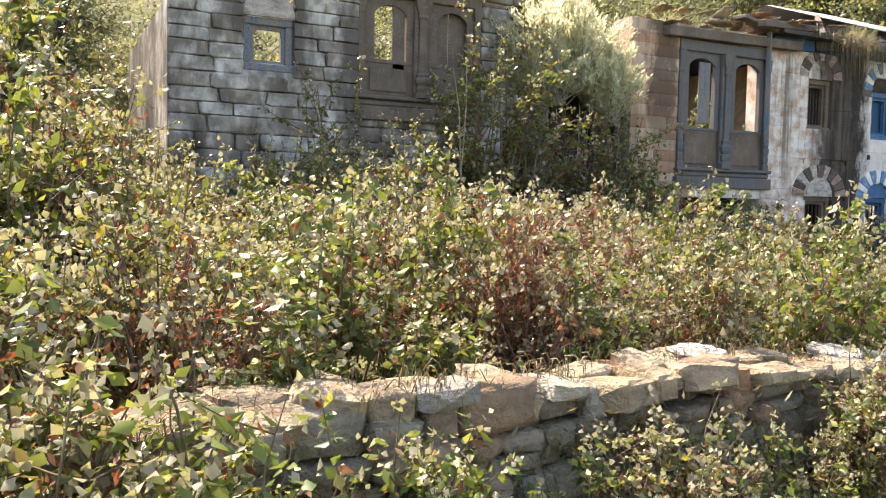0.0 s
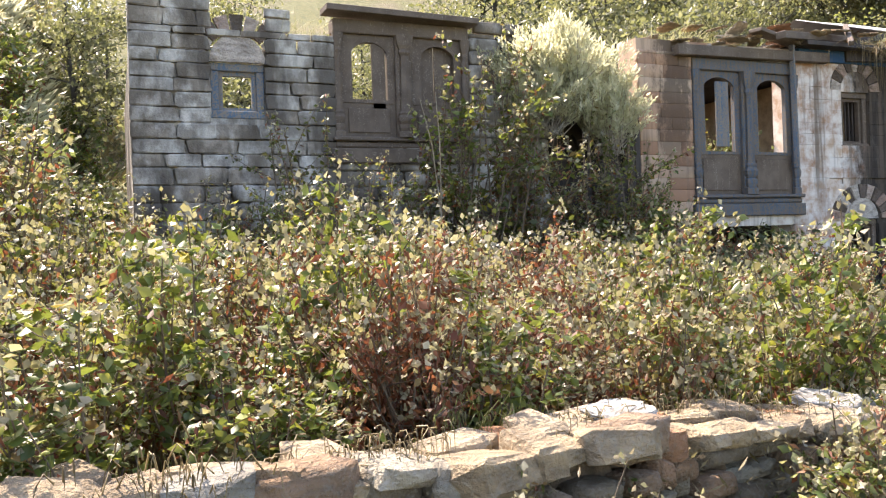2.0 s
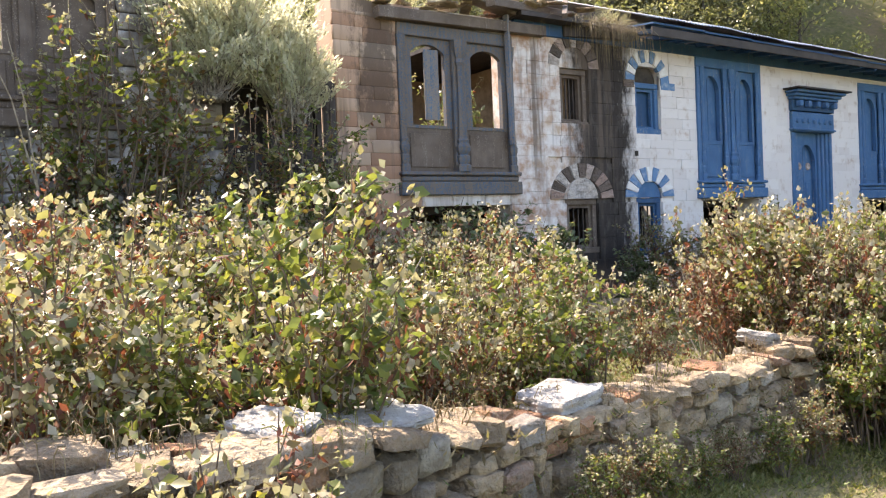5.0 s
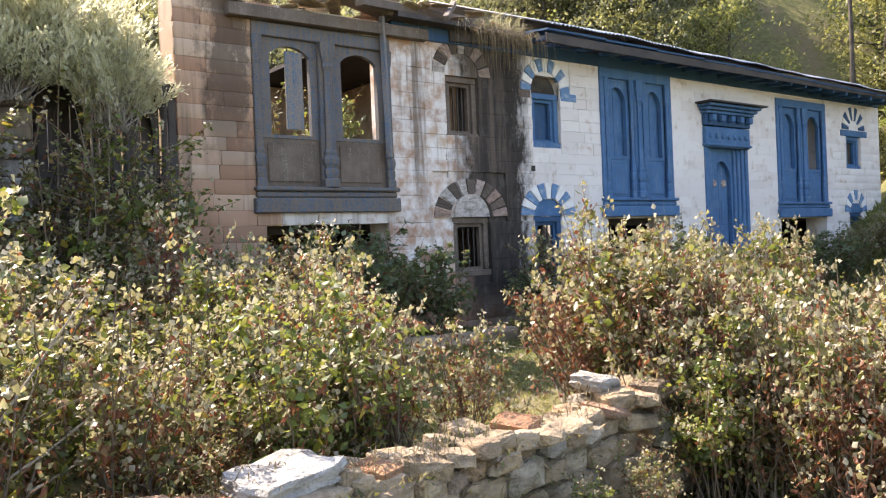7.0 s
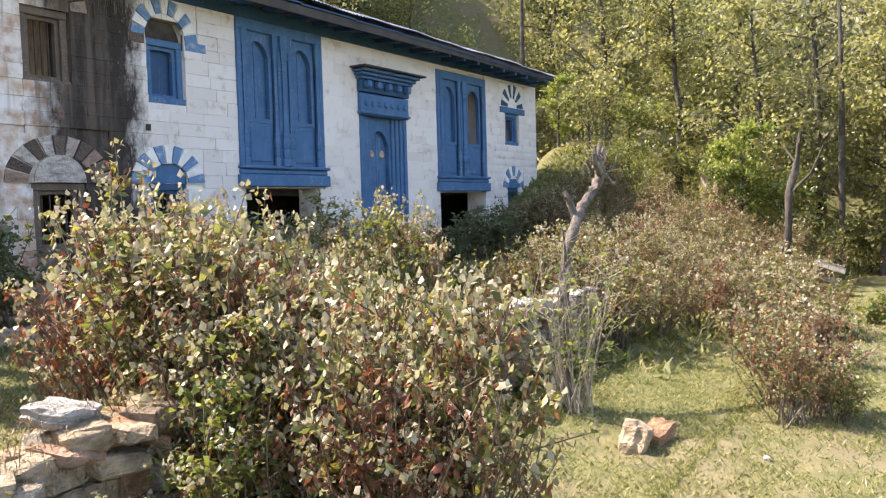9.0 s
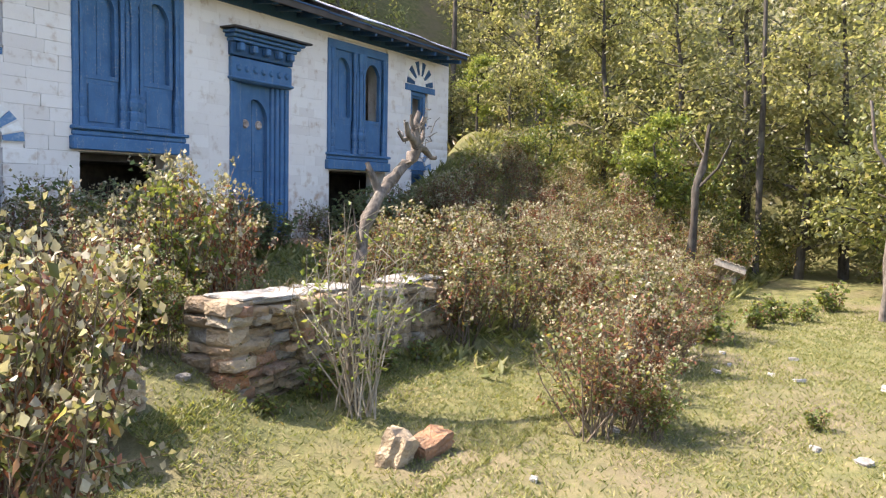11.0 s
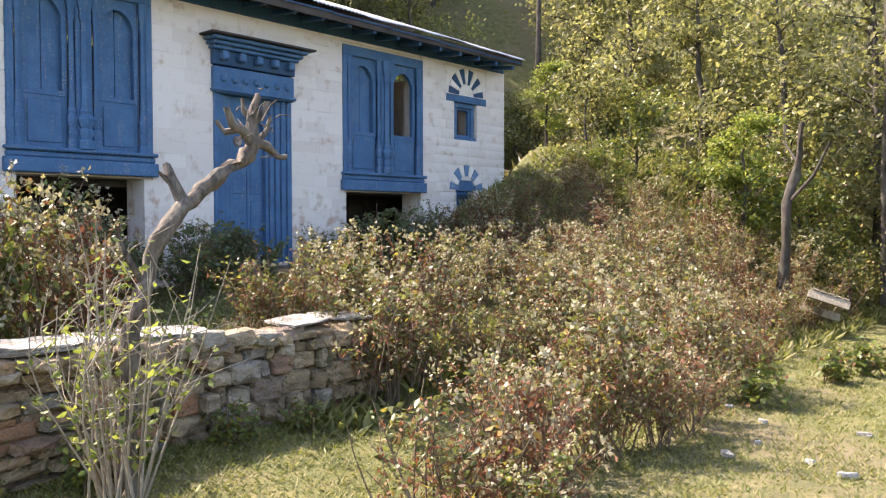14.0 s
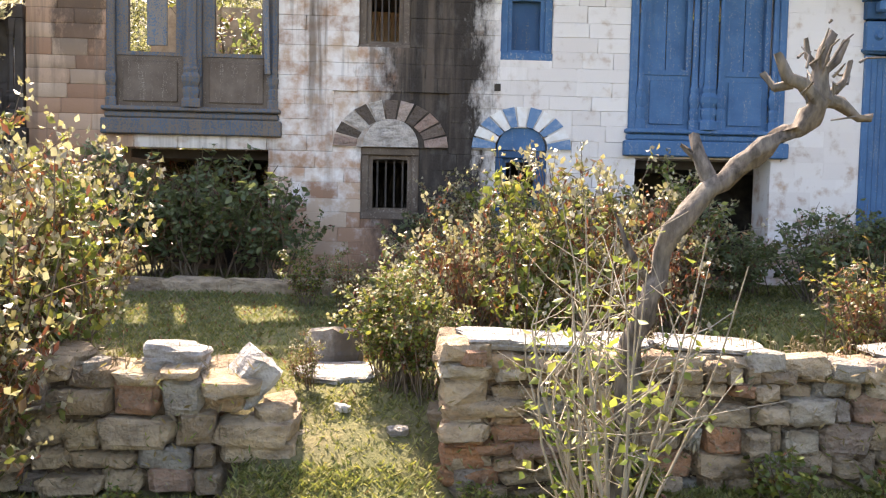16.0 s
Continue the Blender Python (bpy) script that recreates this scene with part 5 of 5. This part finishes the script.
def tuft(name, label, x, y, z, count, length, spread, down, mat, seed, width=.03):
    """A tuft of long bent blades or hanging roots."""
    r = np.random.default_rng(seed)
    root = thing(name, label, "grass tuft")
    pile = Pile()
    for i in range(count):
        p = np.array((x + r.normal(0, spread), y + r.normal(0, spread * .4), z + r.normal(0, .04)))
        d = np.array((r.normal(0, .4), -abs(r.normal(0, .35)), 1.0 if not down else .15))
        L = length * r.uniform(.4, 1.1)
        line = [p, p + d * L * .4, p + d * L * .7 + (0, 0, -.25 * L if down else -.05), p + d * L * (.95 if not down else .75) + (0, 0, -.85 * L if down else -.12)]
        pile.add(*tube_arrays(line, (.003, .0025, .002, .001), 3))
    tagged(attach("grass", pile.mesh("grass", mat), root), kind="stuff")
    return root


tuft("root_tuft", "dry hanging roots and grass on the broken eave", 11.6, 8.7, 3.72, 150, .8, .28, True, DRY, 1)
tuft("root_tuft", "dry hanging roots and grass on the broken eave", 11.95, 8.7, 3.7, 90, .6, .15, True, DRY, 11)
tuft("grass_tuft", "dry grass growing on the broken roof", 11.75, 8.9, 3.75, 170, .42, .22, False, PLUME, 2)
tuft("grass_tuft", "dry grass growing on the broken roof", 8.3, 9.3, 3.6, 200, .5, .35, False, PLUME, 3)
tuft("grass_tuft", "dry grass growing on the ruined wall", 2.8, 9.2, 3.4, 120, .4, .25, False, PLUME, 4)
for i, x in enumerate((13.3, 13.7, 14.6, 12.6)):
    tuft("grass_tuft", "dry reddish grass on the low wall", x, float(wall_line(x)) + .2, top_east(x) + .03, 60, .14, .12, True, DRY, 20 + i)
for i, x in enumerate((10.3, 9.9, 6.0, 3.4, 1.6, 2.5)):
    tuft("grass_tuft", "dry grass on the low wall", x, float(wall_line(x)) + .2, top_west(x), 70, .16, .14, True, DRY, 30 + i)

for i in range(44):
    x = -2.6 + i * .4 + rr.uniform(-.15, .15)
    if x < 10.6 or x > 11.95:
        tuft("grass_tuft", "dry grass on the low wall", x, float(wall_line(x)) + rr.uniform(.05, .4), (top_west if x < 11 else top_east)(x) + .02, 55, rr.uniform(.08, .16), .13, i % 3 > 0, DRY if i % 4 else GRASS, 60 + i)

# small roofless shed and broken crate at the wood's edge
shed = thing("stone_shed", "small pale plastered shed with dark doorway at the wood edge", "shed")
zs = on_ground(26.3, 5.6)
part("pier", box(26.2, 26.5, 5.55, 6.0, zs - .3, zs + 1.2, .03), RUBBLE, shed)
part("pier", box(26.3, 26.6, 4.2, 4.5, zs - .3, zs + 1.15, .03), RUBBLE, shed)
part("lintel", box(26.15, 26.6, 4.15, 6.05, zs + 1.2, zs + 1.32, .02), RUBBLE, shed)
# near-black board for the shade in the doorway
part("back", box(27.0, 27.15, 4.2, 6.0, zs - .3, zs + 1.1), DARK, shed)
crate = thing("broken_crate", "broken grey wooden crate leaning among bushes", "crate", pose(22.4, 2.7, on_ground(22.4, 2.7) + .5, 20, 25, 30))
for i in range(5):
    part("board", box(-.3, .3, -.22 + i * .1, -.14 + i * .1, 0, .02, .003), PALE_TWIG, crate)
for sx in (-.28, .24):
    part("batten", box(sx, sx + .04, -.25, .3, -.12, -.003, .003), PALE_TWIG, crate)

# leaning dead branches
for i, (a, b, c) in enumerate((((3.9, 7.6, 1.3), (3.75, 7.3, 2.0), (3.6, 7.1, 2.4)), ((4.5, 3.9, -.1), (4.9, 4.1, .25), (5.3, 4.3, .65)))):
    for j in range(4):
        o = r8.normal(0, .12 if i == 1 else .05, 3)
        v, f = tube_arrays([np.array(a), np.array(b) + o, np.array(c) + o * 2], (.008, .006, .003), 5)
        ob = new("dead_branch", fast_mesh("dead_branch", v, f, PALE_TWIG))
        tagged(ob, "bleached dead branch caught in the shrubs", "branch", "dead branches")
        if i != 1 and j > 0:
            break


# ---- grass and litter ----
def blades(name, label, n, x0, x1, y0, y1, length, mat, seed, keep, low=0.0, high=0.0):
    r = np.random.default_rng(seed)
    x, y = r.uniform(x0, x1, n), r.uniform(y0, y1, n)
    patch = np.sin(x * 2.1 + 1.3 * np.sin(y * 1.7)) * np.sin(y * 2.7 + x * .6) + r.normal(0, .5, n)
    k = keep(x, y) & (patch > -.75)
    x, y = x[k], set_back(x[k], y[k])
    p = np.stack([x, y, ground_z(x, y) - .005 + r.uniform(low, high + 1e-6, len(x))], 1)
    if high:
        p[:, 2] = np.minimum(p[:, 2], np.interp(x, (-3, 2.4, 3.8, 5.7, 11, 15), (.4, .33, .18, -.15, -.2, -.2)))
    a = r.uniform(0, 6.283, len(p))
    d = np.stack([np.cos(a) * .8, np.sin(a) * .8, r.uniform(.15, 1.0, len(p))], 1)
    v, f = leaf_arrays(p, d, length, .2, .1, r)
    ob = new(name, fast_mesh(name, v, f, mat))
    return tagged(ob, label, "grass", kind="stuff")


open_yard = lambda x, y: (y < 3.0) | ((x > 10.7) & (x < 11.7))
blades("yard_grass", "short sunlit yellow-green grass of the yard", 190000, 5, 22, -2.2, 3.6, .05, GRASS, 1, open_yard)
blades("yard_clover", "low green clover and weeds in the yard", 40000, 4, 24, -2.5, 3.2, .035, LEAF_GREEN, 4, open_yard)
blades("terrace_grass", "short grass of the terrace", 80000, 7.2, 16, 3.4, 8.8, .055, GRASS, 2, lambda x, y: y > 3.3)
blades("terrace_weeds", "small green weeds shaded by the house", 22000, 7.2, 18, 5.0, 8.9, .06, LEAF_DARK, 3, lambda x, y: y > 5)
blades("slope_grass", "long dry grass of the hillside", 60000, -8, 30, 9.5, 24, .3, DRY, 5, lambda x, y: (y > 13.7) | (x < 1) | (x > 23.6))
blades("ruin_slope_grass", "pale long grass on the slope behind the ruins", 45000, -2, 14, 13.6, 19, .38, PLUME, 15, lambda x, y: y > 13.6)
blades("joint_grass", "dry grass and roots in the joints of the low walls", 2600, -3, 15.2, 2.93, 3.02, .065, DRY, 16, lambda x, y: (x < 10.8) | (x > 11.65), .0, .75)
blades("joint_weeds", "small green weeds in the joints of the low walls", 2200, -3, 15.2, 2.93, 3.02, .045, LEAF_GREEN, 17, lambda x, y: (x < 10.8) | (x > 11.65), .0, .6)
blades("bank_grass", "tall dry grass among the bank shrubs", 40000, 14, 30, 2.5, 9, .22, GRASS, 6, lambda x, y: (x > 16) | (y < 5))
blades("wall_foot_grass", "grass and weeds at the foot of the low walls", 16000, -3, 16, 2.55, 3.1, .06, LEAF_GREEN, 7, lambda x, y: y < 3.0)
blades("wall_foot_turf", "short grass up to the foot of the low walls", 70000, 4, 17, 2.15, 3.0, .05, GRASS, 27, lambda x, y: y < 2.98)
blades("leaf_litter", "fallen dry leaves on the grass", 2600, 4, 22, -2, 3.0, .06, SEED, 8, open_yard)
blades("terrace_litter", "fallen dry leaves under the shrubs", 12000, -4, 15, 3.4, 8.5, .06, LEAF_RUST, 9, lambda x, y: y > 3.3)

# ---- stones of the house walls ----
arches = [(10.66, 11.94, 1.25, 1.78), (12.2, 13.32, 1.25, 1.73), (12.28, 13.3, 2.96, 3.56), (21.5, 22.66, 2.86, 3.5), (21.58, 22.56, 1.2, 1.72), (10.7, 11.74, 3.15, 3.66)]
stones = courses(7.33, 23.25, -0.3, 3.56, OPENINGS + arches, rr)
pick = lambda x, z: 10.0 <= x < 13.9 and z > -.1
lay(house_wall, [s for s in stones if s[0] < 13.8], pick, UNITS, WHITE_JOINED, FRONT, .06, .002, rr, "wall_stone")
lay(house_wall, [s for s in stones if s[0] >= 13.8], lambda x, z: x < 21 and z > .3, UNITS_PLASTER, WHITE_JOINED, FRONT, .06, .001, rr, "plastered_stone", .003)
# backing behind the arches, level with the stones
for a, b, c, d in arches:
    holes = [h for h in OPENINGS if h[0] < b and h[1] > a and h[3] > c]
    bm = bmesh.new()
    wall_boxes(bm, a, b, c, d, FRONT + .008, FRONT + .06, holes)
    part("arch_backing", bm, WHITE_JOINED, house_wall)
lay(ruin_wall, ruin_stones, lambda x, z: z > 1.6 and x < 3.2, UNITS_RUIN, RUIN, FRONT - .02, .09, .012, rr, "wall_stone", .03)
